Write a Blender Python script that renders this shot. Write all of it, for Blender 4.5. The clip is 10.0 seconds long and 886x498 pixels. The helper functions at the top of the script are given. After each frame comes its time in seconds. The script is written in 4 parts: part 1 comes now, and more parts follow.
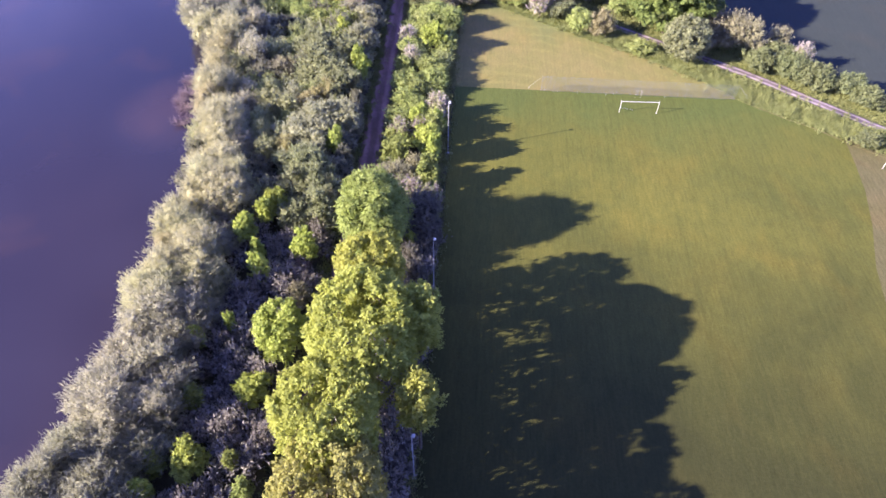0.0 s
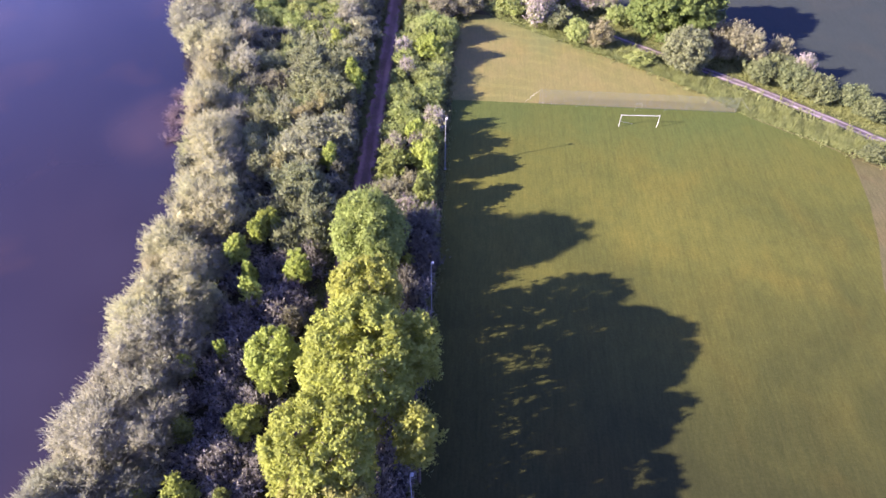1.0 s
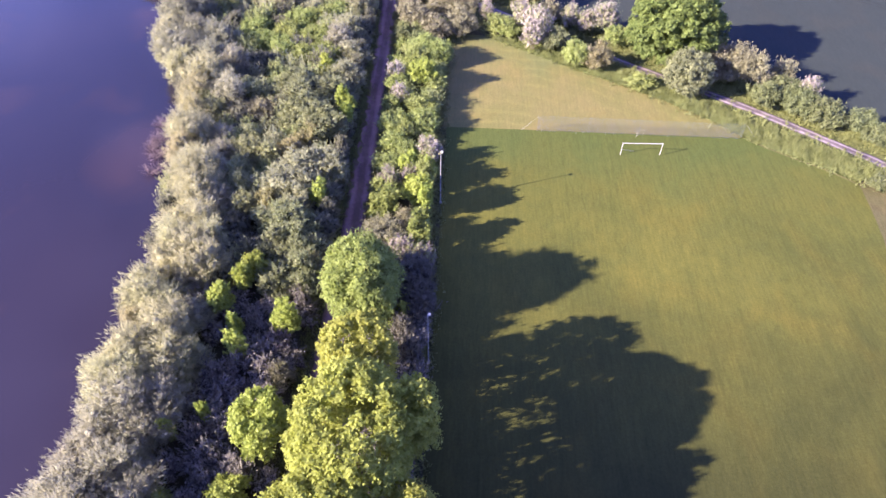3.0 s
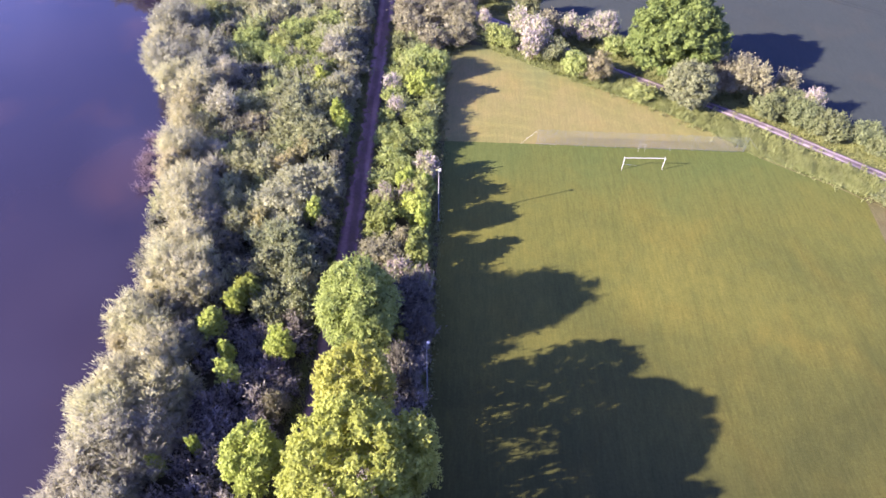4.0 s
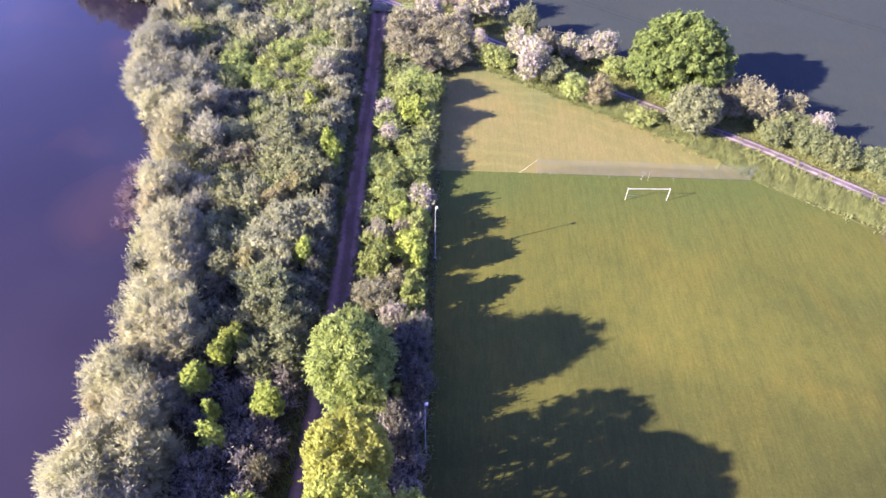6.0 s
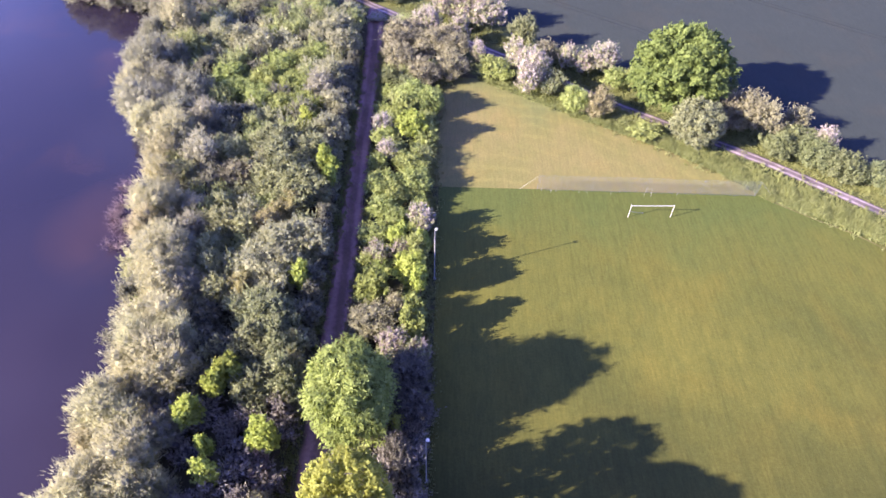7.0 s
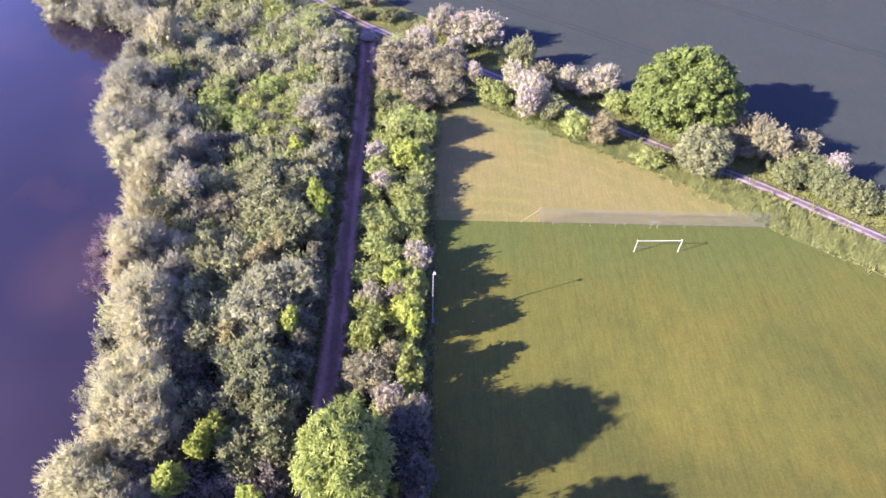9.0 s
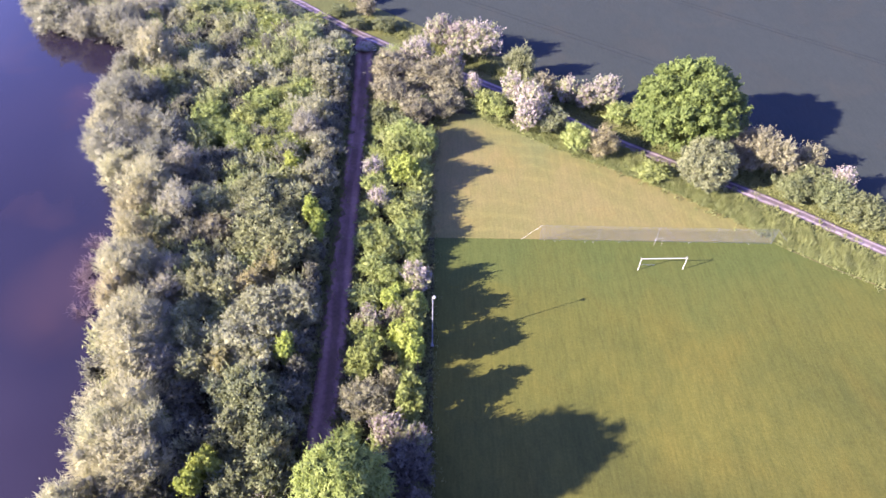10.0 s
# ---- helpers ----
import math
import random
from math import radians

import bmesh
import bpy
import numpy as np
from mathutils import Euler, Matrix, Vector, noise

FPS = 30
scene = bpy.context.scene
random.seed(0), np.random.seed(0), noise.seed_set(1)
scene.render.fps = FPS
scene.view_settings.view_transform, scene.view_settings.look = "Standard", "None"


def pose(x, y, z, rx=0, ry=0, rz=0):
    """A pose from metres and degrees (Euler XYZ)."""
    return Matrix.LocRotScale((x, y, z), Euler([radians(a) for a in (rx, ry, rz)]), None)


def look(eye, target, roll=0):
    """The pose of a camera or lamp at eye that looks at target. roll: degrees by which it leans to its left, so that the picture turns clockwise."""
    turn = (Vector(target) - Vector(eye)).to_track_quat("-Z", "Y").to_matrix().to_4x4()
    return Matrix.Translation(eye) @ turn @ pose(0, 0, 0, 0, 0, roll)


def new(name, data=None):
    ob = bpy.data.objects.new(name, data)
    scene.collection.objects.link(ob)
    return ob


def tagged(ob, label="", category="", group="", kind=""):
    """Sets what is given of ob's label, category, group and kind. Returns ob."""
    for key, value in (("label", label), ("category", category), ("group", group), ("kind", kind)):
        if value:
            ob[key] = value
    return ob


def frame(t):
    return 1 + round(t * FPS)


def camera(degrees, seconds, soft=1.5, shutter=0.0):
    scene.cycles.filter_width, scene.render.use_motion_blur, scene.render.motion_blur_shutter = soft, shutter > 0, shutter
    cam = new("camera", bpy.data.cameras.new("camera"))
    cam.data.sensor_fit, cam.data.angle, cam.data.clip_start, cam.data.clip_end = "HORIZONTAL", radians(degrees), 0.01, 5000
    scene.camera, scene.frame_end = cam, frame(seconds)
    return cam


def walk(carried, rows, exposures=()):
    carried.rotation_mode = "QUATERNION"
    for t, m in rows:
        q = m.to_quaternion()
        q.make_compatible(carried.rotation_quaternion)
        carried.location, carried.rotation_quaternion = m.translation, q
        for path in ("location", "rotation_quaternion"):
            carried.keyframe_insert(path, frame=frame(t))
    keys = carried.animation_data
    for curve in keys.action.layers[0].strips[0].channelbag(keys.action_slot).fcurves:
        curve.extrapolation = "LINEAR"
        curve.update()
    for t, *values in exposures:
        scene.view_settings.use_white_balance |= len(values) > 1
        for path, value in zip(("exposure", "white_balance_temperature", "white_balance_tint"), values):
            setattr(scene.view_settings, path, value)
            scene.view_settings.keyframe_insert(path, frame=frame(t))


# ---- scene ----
cam = camera(71.3, 10.0, 1.6)
PATH = [
    (0, (0.321, 0.445, 67.08), (0.236, 1.783, 65.595), 0.6),
    (0.5, (0.041, 2.146, 67.072), (-0.036, 3.487, 65.591), 0.8),
    (1, (-0.181, 3.915, 67.059), (-0.253, 5.26, 65.581), 0.7),
    (1.5, (-0.41, 5.649, 67.077), (-0.475, 6.997, 65.601), 0.8),
    (2, (-0.664, 7.446, 67.128), (-0.724, 8.796, 65.655), 0.9),
    (2.5, (-0.876, 9.182, 67.188), (-0.931, 10.535, 65.716), 0.9),
    (4, (-1.5, 14.601, 67.461), (-1.539, 15.958, 65.992), 1.0),
    (4.5, (-1.722, 16.366, 67.544), (-1.756, 17.724, 66.076), 1.1),
    (5, (-1.947, 18.133, 67.623), (-1.976, 19.492, 66.157), 1.2),
    (5.5, (-2.171, 19.799, 67.722), (-2.193, 21.16, 66.257), 1.3),
    (7, (-2.915, 25.336, 68.236), (-2.92, 26.699, 66.772), 1.4),
    (7.5, (-3.213, 27.086, 68.343), (-3.212, 28.449, 66.88), 1.5),
    (8, (-3.477, 28.781, 68.439), (-3.469, 30.148, 66.979), 1.6),
    (8.5, (-3.679, 30.497, 68.515), (-3.665, 31.865, 67.057), 1.6),
    (9, (-3.794, 32.309, 68.534), (-3.776, 33.679, 67.077), 1.7),
    (9.5, (-3.929, 34.099, 68.526), (-3.907, 35.471, 67.071), 1.6),
    (10, (-4.067, 35.8, 68.523), (-4.041, 37.175, 67.07), 1.6),
]
walk(cam, [(t, look(eye, target, roll)) for t, eye, target, roll in PATH], exposures=[(0.0, 2.52, 5600, 28), (1.0, 2.46, 5650, 30), (2.5, 2.54, 5650, 30), (5.0, 2.67, 5620, 30), (7.5, 2.6, 5620, 30), (10.0, 2.62, 5590, 30)])

# ---- daylight: a low warm sun over the lake, blue sky with thin cloud ----
SUN_AWAY = Vector((0.934, 0.358, 0.0))
SUN_HEIGHT = 24.0

world = bpy.data.worlds.new("sky")
scene.world = world
world.use_nodes = True
wn, wl = world.node_tree.nodes, world.node_tree.links
wn.clear()
w_out = wn.new("ShaderNodeOutputWorld")
w_bg = wn.new("ShaderNodeBackground")
w_sky = wn.new("ShaderNodeTexSky")
w_sky.sky_type = "NISHITA"
w_sky.sun_disc = False
w_sky.sun_elevation = radians(SUN_HEIGHT)
w_sky.sun_rotation = math.atan2(-SUN_AWAY.x, -SUN_AWAY.y)
w_sky.air_density, w_sky.dust_density, w_sky.ozone_density = 1.2, 0.6, 3.0
w_co = wn.new("ShaderNodeTexCoord")
w_map = wn.new("ShaderNodeMapping")
w_map.inputs["Location"].default_value = (1.4, -0.6, 0.5)
w_map.inputs["Scale"].default_value = (1.0, 1.0, 1.6)
w_noise = wn.new("ShaderNodeTexNoise")
w_noise.inputs["Scale"].default_value = 2.6
w_noise.inputs["Detail"].default_value = 5.0
w_ramp = wn.new("ShaderNodeMapRange")
w_ramp.inputs["From Min"].default_value, w_ramp.inputs["From Max"].default_value = 0.49, 0.72
w_ramp.inputs["To Min"].default_value, w_ramp.inputs["To Max"].default_value = 0.0, 0.38
w_tint = wn.new("ShaderNodeMix")
w_tint.data_type, w_tint.blend_type = "RGBA", "MULTIPLY"
w_tint.inputs[0].default_value = 1.0
w_tint.inputs[7].default_value = (0.55, 0.55, 1.0, 1.0)
w_mix = wn.new("ShaderNodeMix")
w_mix.data_type = "RGBA"
w_mix.inputs[7].default_value = (5.5, 5.2, 9.5, 1.0)
wl.new(w_co.outputs["Generated"], w_map.inputs["Vector"])
wl.new(w_map.outputs[0], w_noise.inputs["Vector"])
wl.new(w_noise.outputs["Fac"], w_ramp.inputs["Value"])
w_dot = wn.new("ShaderNodeVectorMath")
w_dot.operation = "DOT_PRODUCT"
w_dot.inputs[1].default_value = (-0.577, 0.703, 0.416)
w_bank = wn.new("ShaderNodeMapRange")
w_bank.interpolation_type = "SMOOTHERSTEP"
w_bank.inputs["From Min"].default_value, w_bank.inputs["From Max"].default_value = 0.982, 1.0
w_bank.inputs["To Min"].default_value, w_bank.inputs["To Max"].default_value = 0.0, 0.06
w_add = wn.new("ShaderNodeMath")
w_add.operation = "ADD"
wl.new(w_co.outputs["Generated"], w_dot.inputs[0])
wl.new(w_dot.outputs["Value"], w_bank.inputs["Value"])
wl.new(w_ramp.outputs[0], w_add.inputs[0])
wl.new(w_bank.outputs[0], w_add.inputs[1])
wl.new(w_add.outputs[0], w_mix.inputs[0])
wl.new(w_sky.outputs[0], w_tint.inputs[6])
wl.new(w_tint.outputs[2], w_mix.inputs[6])
wl.new(w_mix.outputs[2], w_bg.inputs["Color"])
w_bg.inputs["Strength"].default_value = 0.079
wl.new(w_bg.outputs[0], w_out.inputs["Surface"])

sun_data = bpy.data.lights.new("sun", "SUN")
sun_data.energy, sun_data.angle, sun_data.color = 5.0, radians(0.6), (1.0, 0.86, 0.58)
sun = new("sun", sun_data)
aim = Vector((SUN_AWAY.x, SUN_AWAY.y, -math.tan(radians(SUN_HEIGHT)) * SUN_AWAY.length))
sun.matrix_basis = Matrix.Translation((-120, -50, 90)) @ aim.to_track_quat("-Z", "Y").to_matrix().to_4x4()


# ---- materials ----
class Nodes:
    """A node material with short calls."""

    def __init__(self, name):
        self.mat = bpy.data.materials.new(name)
        self.mat.use_nodes = True
        self.n, self.l = self.mat.node_tree.nodes, self.mat.node_tree.links
        self.n.clear()
        self.out = self.n.new("ShaderNodeOutputMaterial")

    def put(self, socket, value):
        if isinstance(value, bpy.types.NodeSocket):
            self.l.new(value, socket)
        elif isinstance(value, (tuple, list)) and len(value) == 3 and socket.type == "RGBA":
            socket.default_value = (*value, 1.0)
        else:
            socket.default_value = value

    def coords(self, which="Object", scale=(1, 1, 1), turn=0.0):
        m = self.n.new("ShaderNodeMapping")
        self.l.new(self.n.new("ShaderNodeTexCoord").outputs[which], m.inputs["Vector"])
        m.inputs["Scale"].default_value = scale
        m.inputs["Rotation"].default_value = (0, 0, turn)
        return m.outputs[0]

    def world_coords(self, scale=(1, 1, 1), turn=0.0):
        m = self.n.new("ShaderNodeMapping")
        self.l.new(self.n.new("ShaderNodeNewGeometry").outputs["Position"], m.inputs["Vector"])
        m.inputs["Scale"].default_value = scale
        m.inputs["Rotation"].default_value = (0, 0, turn)
        return m.outputs[0]

    def noise(self, vector, scale, detail=4.0, rough=0.55, warp=0.0):
        t = self.n.new("ShaderNodeTexNoise")
        self.put(t.inputs["Vector"], vector)
        t.inputs["Scale"].default_value, t.inputs["Detail"].default_value = scale, detail
        t.inputs["Roughness"].default_value, t.inputs["Distortion"].default_value = rough, warp
        return t.outputs["Fac"]

    def span(self, value, a, b, c=0.0, d=1.0):
        r = self.n.new("ShaderNodeMapRange")
        self.put(r.inputs["Value"], value)
        for key, x in (("From Min", a), ("From Max", b), ("To Min", c), ("To Max", d)):
            r.inputs[key].default_value = x
        return r.outputs[0]

    def mix(self, fac, a, b, how="MIX"):
        m = self.n.new("ShaderNodeMix")
        m.data_type, m.blend_type = "RGBA", how
        self.put(m.inputs[0], fac)
        self.put(m.inputs[6], a)
        self.put(m.inputs[7], b)
        return m.outputs[2]

    def math(self, how, a, b):
        m = self.n.new("ShaderNodeMath")
        m.operation = how
        self.put(m.inputs[0], a)
        self.put(m.inputs[1], b)
        return m.outputs[0]

    def bump(self, height, strength, distance):
        b = self.n.new("ShaderNodeBump")
        self.put(b.inputs["Height"], height)
        b.inputs["Strength"].default_value, b.inputs["Distance"].default_value = strength, distance
        return b.outputs[0]

    def surface(self, colour, rough=0.7, metal=0.0, normal=None, spec=0.3):
        p = self.n.new("ShaderNodeBsdfPrincipled")
        self.put(p.inputs["Base Color"], colour)
        self.put(p.inputs["Roughness"], rough)
        p.inputs["Metallic"].default_value = metal
        p.inputs["Specular IOR Level"].default_value = spec
        if normal is not None:
            self.put(p.inputs["Normal"], normal)
        self.l.new(p.outputs[0], self.out.inputs["Surface"])
        return p


def inner_shade_material(name, colour):
    """The dense twigs and leaves in the depth of a crown, shade painted into their colour."""
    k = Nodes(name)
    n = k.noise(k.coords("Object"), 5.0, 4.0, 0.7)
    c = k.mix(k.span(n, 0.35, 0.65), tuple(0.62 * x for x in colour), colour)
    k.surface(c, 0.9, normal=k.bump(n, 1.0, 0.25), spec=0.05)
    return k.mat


INNER = {}


def leaf_material(name, dark, light, glow=0.3, rough=0.55, inner=0.75):
    """Leaves that differ one from another, plant from plant, and let some light through."""
    k = Nodes(name)
    geo, info = k.n.new("ShaderNodeNewGeometry"), k.n.new("ShaderNodeObjectInfo")
    patch = k.noise(k.coords("Object"), 0.55, 3.0)
    colour = k.mix(k.span(geo.outputs["Random Per Island"], 0, 1, 0.18, 0.78), dark, light)
    colour = k.mix(k.span(patch, 0.3, 0.7, 0.0, 0.55), colour, tuple(0.72 * c for c in dark))
    hue = k.n.new("ShaderNodeHueSaturation")
    k.put(hue.inputs["Hue"], k.span(info.outputs["Random"], 0, 1, 0.492, 0.508))
    k.put(hue.inputs["Value"], k.span(info.outputs["Random"], 0, 1, 0.93, 1.07))
    k.put(hue.inputs["Color"], colour)
    p = k.surface(hue.outputs[0], rough, spec=0.08)
    t = k.n.new("ShaderNodeBsdfTranslucent")
    k.put(t.inputs["Color"], hue.outputs[0])
    m = k.n.new("ShaderNodeMixShader")
    m.inputs[0].default_value = glow
    k.l.new(p.outputs[0], m.inputs[1])
    k.l.new(t.outputs[0], m.inputs[2])
    k.l.new(m.outputs[0], k.out.inputs["Surface"])
    # Darker copy of the leaf colour stands for shade inside the crown.
    INNER[name] = inner_shade_material("inside of " + name, tuple(inner * 0.5 * (a + b) for a, b in zip(dark, light)))
    return k.mat


def ground_material(name, colours, streak=0.0, fine=3.0, turn=0.0, bump=0.04, rough=0.95, bands=(), arcs=None, tuft=0.17):
    """Soil or grass: wide stains, middle patches and fine grain, with streaks along its mowing.
    bands: stretches (y from, y to, colour) where other growth, or a painted darkening, changes the colour."""
    k = Nodes(name)
    a, b, c = colours
    wide = k.noise(k.world_coords((0.045, 0.045, 0.045)), 1.0, 5.0, 0.6, 0.6)
    mid = k.noise(k.world_coords((0.3, 0.22, 0.3)), 1.0, 5.0, 0.65, 0.3)
    spot = k.noise(k.world_coords((0.11, 0.09, 0.1)), 1.0, 3.0, 0.5, 0.8)
    grain = k.noise(k.world_coords(), fine, 5.0, 0.7)
    lines = k.noise(k.world_coords((1.1, 0.035, 1.0), turn), 1.0, 5.0, 0.68)
    blades = k.noise(k.world_coords((3.0, 0.45, 1.0), turn), 1.0, 4.0, 0.65)
    colour = k.mix(k.span(wide, 0.33, 0.67), a, b)
    colour = k.mix(k.span(mid, 0.42, 0.78, 0.0, 0.6), colour, c)
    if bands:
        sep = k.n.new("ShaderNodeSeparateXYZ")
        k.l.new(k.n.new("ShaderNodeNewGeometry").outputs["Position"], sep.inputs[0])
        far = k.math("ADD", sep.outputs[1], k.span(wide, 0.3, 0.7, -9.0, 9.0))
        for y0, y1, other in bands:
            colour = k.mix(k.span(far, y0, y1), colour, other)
    if arcs:
        ring = k.n.new("ShaderNodeVectorMath")
        ring.operation = "DISTANCE"
        k.l.new(k.world_coords(), ring.inputs[0])
        ring.inputs[1].default_value = (*arcs, 0.0)
        far = k.math("ADD", ring.outputs["Value"], k.span(spot, 0.2, 0.8, -1.5, 1.5))
        wave = k.math("SINE", k.math("MULTIPLY", far, 1.9), 0.0)
        wave = k.math("MULTIPLY", k.span(wave, 0.2, 1.0, 0.0, 0.45), k.span(wide, 0.4, 0.6))
        colour = k.mix(wave, colour, k.mix(1.0, colour, (1.3, 1.25, 1.2), "MULTIPLY"))
    colour = k.mix(k.span(lines, 0.4, 0.66, 0.0, streak), colour, k.mix(1.0, colour, (0.72, 0.78, 0.8), "MULTIPLY"))
    colour = k.mix(k.span(spot, 0.5, 0.75, 0.0, 0.5), colour, k.mix(1.0, colour, (1.28, 1.08, 0.95), "MULTIPLY"))
    colour = k.mix(1.0, colour, k.mix(k.span(blades, 0.3, 0.7), (1 - tuft,) * 3, (1 + tuft,) * 3), "MULTIPLY")
    colour = k.mix(1.0, colour, k.mix(k.span(grain, 0.25, 0.75), (0.82, 0.82, 0.82), (1.16, 1.16, 1.16)), "MULTIPLY")
    k.surface(colour, rough, normal=k.bump(grain, 0.8, bump), spec=0.08)
    return k.mat


def plain_material(name, colour, rough=0.5, metal=0.0, wear=0.15, scale=2.0):
    k = Nodes(name)
    n = k.noise(k.coords("Object"), scale, 5.0, 0.6)
    c = k.mix(k.span(n, 0.35, 0.75, 0.0, 1.0), colour, tuple(x * (1 - wear) for x in colour))
    k.surface(c, rough, metal, normal=k.bump(n, 0.2, 0.005))
    return k.mat


M_WILLOW = leaf_material("silver willow leaves", (0.386, 0.373, 0.216), (0.446, 0.432, 0.266), 0.5, inner=0.85)
M_WILLOW_GOLD = leaf_material("yellowish willow leaves", (0.37, 0.342, 0.191), (0.437, 0.406, 0.244), 0.5, inner=0.82)
M_WILLOW_GREY = leaf_material("mauve grey willow leaves", (0.318, 0.305, 0.213), (0.38, 0.366, 0.266), 0.5, inner=0.82)
M_WILLOW_DIM = leaf_material("grey green willow leaves", (0.25, 0.248, 0.166), (0.335, 0.331, 0.236), 0.48, inner=0.8)
M_SALLOW = leaf_material("grey green sallow leaves", (0.234, 0.248, 0.123), (0.48, 0.48, 0.26), 0.5)
M_SALLOW_GREEN = leaf_material("green sallow leaves", (0.222, 0.257, 0.103), (0.468, 0.489, 0.216), 0.5)
M_SALLOW_GREY = leaf_material("grey sallow leaves", (0.25, 0.254, 0.15), (0.495, 0.492, 0.308), 0.5)
M_SALLOW_DARK = leaf_material("dark green sallow leaves", (0.152, 0.17, 0.077), (0.445, 0.454, 0.252), 0.5, inner=0.38)
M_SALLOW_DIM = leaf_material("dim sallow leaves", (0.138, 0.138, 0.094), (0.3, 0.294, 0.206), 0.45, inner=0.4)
M_SALLOW_GOLD = leaf_material("golden sallow leaves", (0.281, 0.257, 0.119), (0.464, 0.423, 0.211), 0.44)
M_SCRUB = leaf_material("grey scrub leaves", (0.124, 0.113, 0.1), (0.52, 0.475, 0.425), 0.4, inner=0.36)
M_DULL = leaf_material("dull brownish leaves", (0.184, 0.171, 0.105), (0.366, 0.343, 0.211), 0.32)
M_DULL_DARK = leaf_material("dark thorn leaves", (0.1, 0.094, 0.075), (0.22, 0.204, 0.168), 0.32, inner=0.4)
M_STRAW = leaf_material("straw brown leaves", (0.24, 0.21, 0.112), (0.385, 0.34, 0.195), 0.36)
M_HAZE = leaf_material("pale hazel leaves", (0.167, 0.181, 0.091), (0.355, 0.374, 0.213), 0.4, inner=0.45)
M_LIME = leaf_material("bright lime leaves", (0.255, 0.302, 0.057), (0.45, 0.495, 0.13), 0.42)
M_LIME_DIM = leaf_material("olive lime leaves", (0.18, 0.215, 0.055), (0.34, 0.378, 0.125), 0.4)
M_BRAMBLE = leaf_material("bramble leaves", (0.2, 0.24, 0.072), (0.415, 0.45, 0.163), 0.46)
M_HEDGE = leaf_material("grey green hedge leaves", (0.115, 0.133, 0.059), (0.243, 0.265, 0.127), 0.34)
M_MAPLE = leaf_material("yellow green maple leaves", (0.325, 0.342, 0.07), (0.456, 0.474, 0.128), 0.58, inner=0.75)
M_MAPLE_OLIVE = leaf_material("olive maple leaves", (0.27, 0.261, 0.076), (0.432, 0.41, 0.146), 0.56, inner=0.7)
M_ASH = leaf_material("ash leaves", (0.207, 0.256, 0.066), (0.4, 0.452, 0.138), 0.5, inner=0.45)
M_OAK = leaf_material("oak leaves", (0.108, 0.15, 0.04), (0.235, 0.278, 0.086), 0.42, inner=0.9)
M_FLOWER = leaf_material("white pink blossom", (0.33, 0.286, 0.26), (0.465, 0.408, 0.372), 0.25, 0.7)
M_FLOWER_PINK = leaf_material("pinkish faded blossom", (0.239, 0.199, 0.18), (0.359, 0.306, 0.278), 0.25, 0.7)
M_GRASS_BLADES = leaf_material("rough grass blades", (0.165, 0.182, 0.066), (0.297, 0.308, 0.123), 0.36)
M_BARK = plain_material("grey brown bark", (0.12, 0.095, 0.07), 0.9, 0, 0.5, 3.0)
M_RED_TWIG = plain_material("reddish bare twigs", (0.22, 0.16, 0.165), 0.85, 0, 0.4, 3.0)
# Second band: near grass painted darker, a vignette-like falloff put into the colour.
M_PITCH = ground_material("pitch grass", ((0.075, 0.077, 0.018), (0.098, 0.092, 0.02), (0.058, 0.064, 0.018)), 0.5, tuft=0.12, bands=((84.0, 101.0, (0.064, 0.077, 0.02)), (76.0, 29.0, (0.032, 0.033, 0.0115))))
M_MEADOW = ground_material("dry mown grass", ((0.158, 0.131, 0.052), (0.128, 0.119, 0.039), (0.104, 0.108, 0.034)), 0.4, 3.0, 1.45, arcs=(2.0, 78.0), tuft=0.08, bands=((120.0, 133.0, (0.112, 0.116, 0.045)),))
M_CROP = ground_material("young crop", ((0.03, 0.036, 0.034), (0.032, 0.0385, 0.0365), (0.0265, 0.033, 0.0315)), 0.12, 4.0, 1.1, tuft=0.08)
M_TRAM = ground_material("tramline soil", ((0.0265, 0.031, 0.031), (0.025, 0.03, 0.0295), (0.024, 0.0285, 0.028)), 0.2)
M_EARTH = ground_material("rough bank earth", ((0.066, 0.062, 0.034), (0.055, 0.052, 0.031), (0.046, 0.044, 0.027)), 0.2)
M_VERGE = ground_material("verge grass", ((0.088, 0.094, 0.034), (0.074, 0.082, 0.029), (0.066, 0.07, 0.027)), 0.2)
M_WORN = ground_material("worn dry turf", ((0.092, 0.08, 0.038), (0.08, 0.073, 0.032), (0.072, 0.07, 0.027)), 0.4)
M_WHITE = plain_material("white painted steel", (0.44, 0.43, 0.4), 0.4, 0, 0.12)
M_STEEL = plain_material("galvanised steel", (0.4, 0.4, 0.42), 0.5, 0.3, 0.2)
M_LENS = plain_material("lamp glass cover", (0.75, 0.75, 0.75), 0.15, 0, 0.05)
M_NET = plain_material("grey netting cord", (0.12, 0.135, 0.17), 0.9, 0, 0.2)


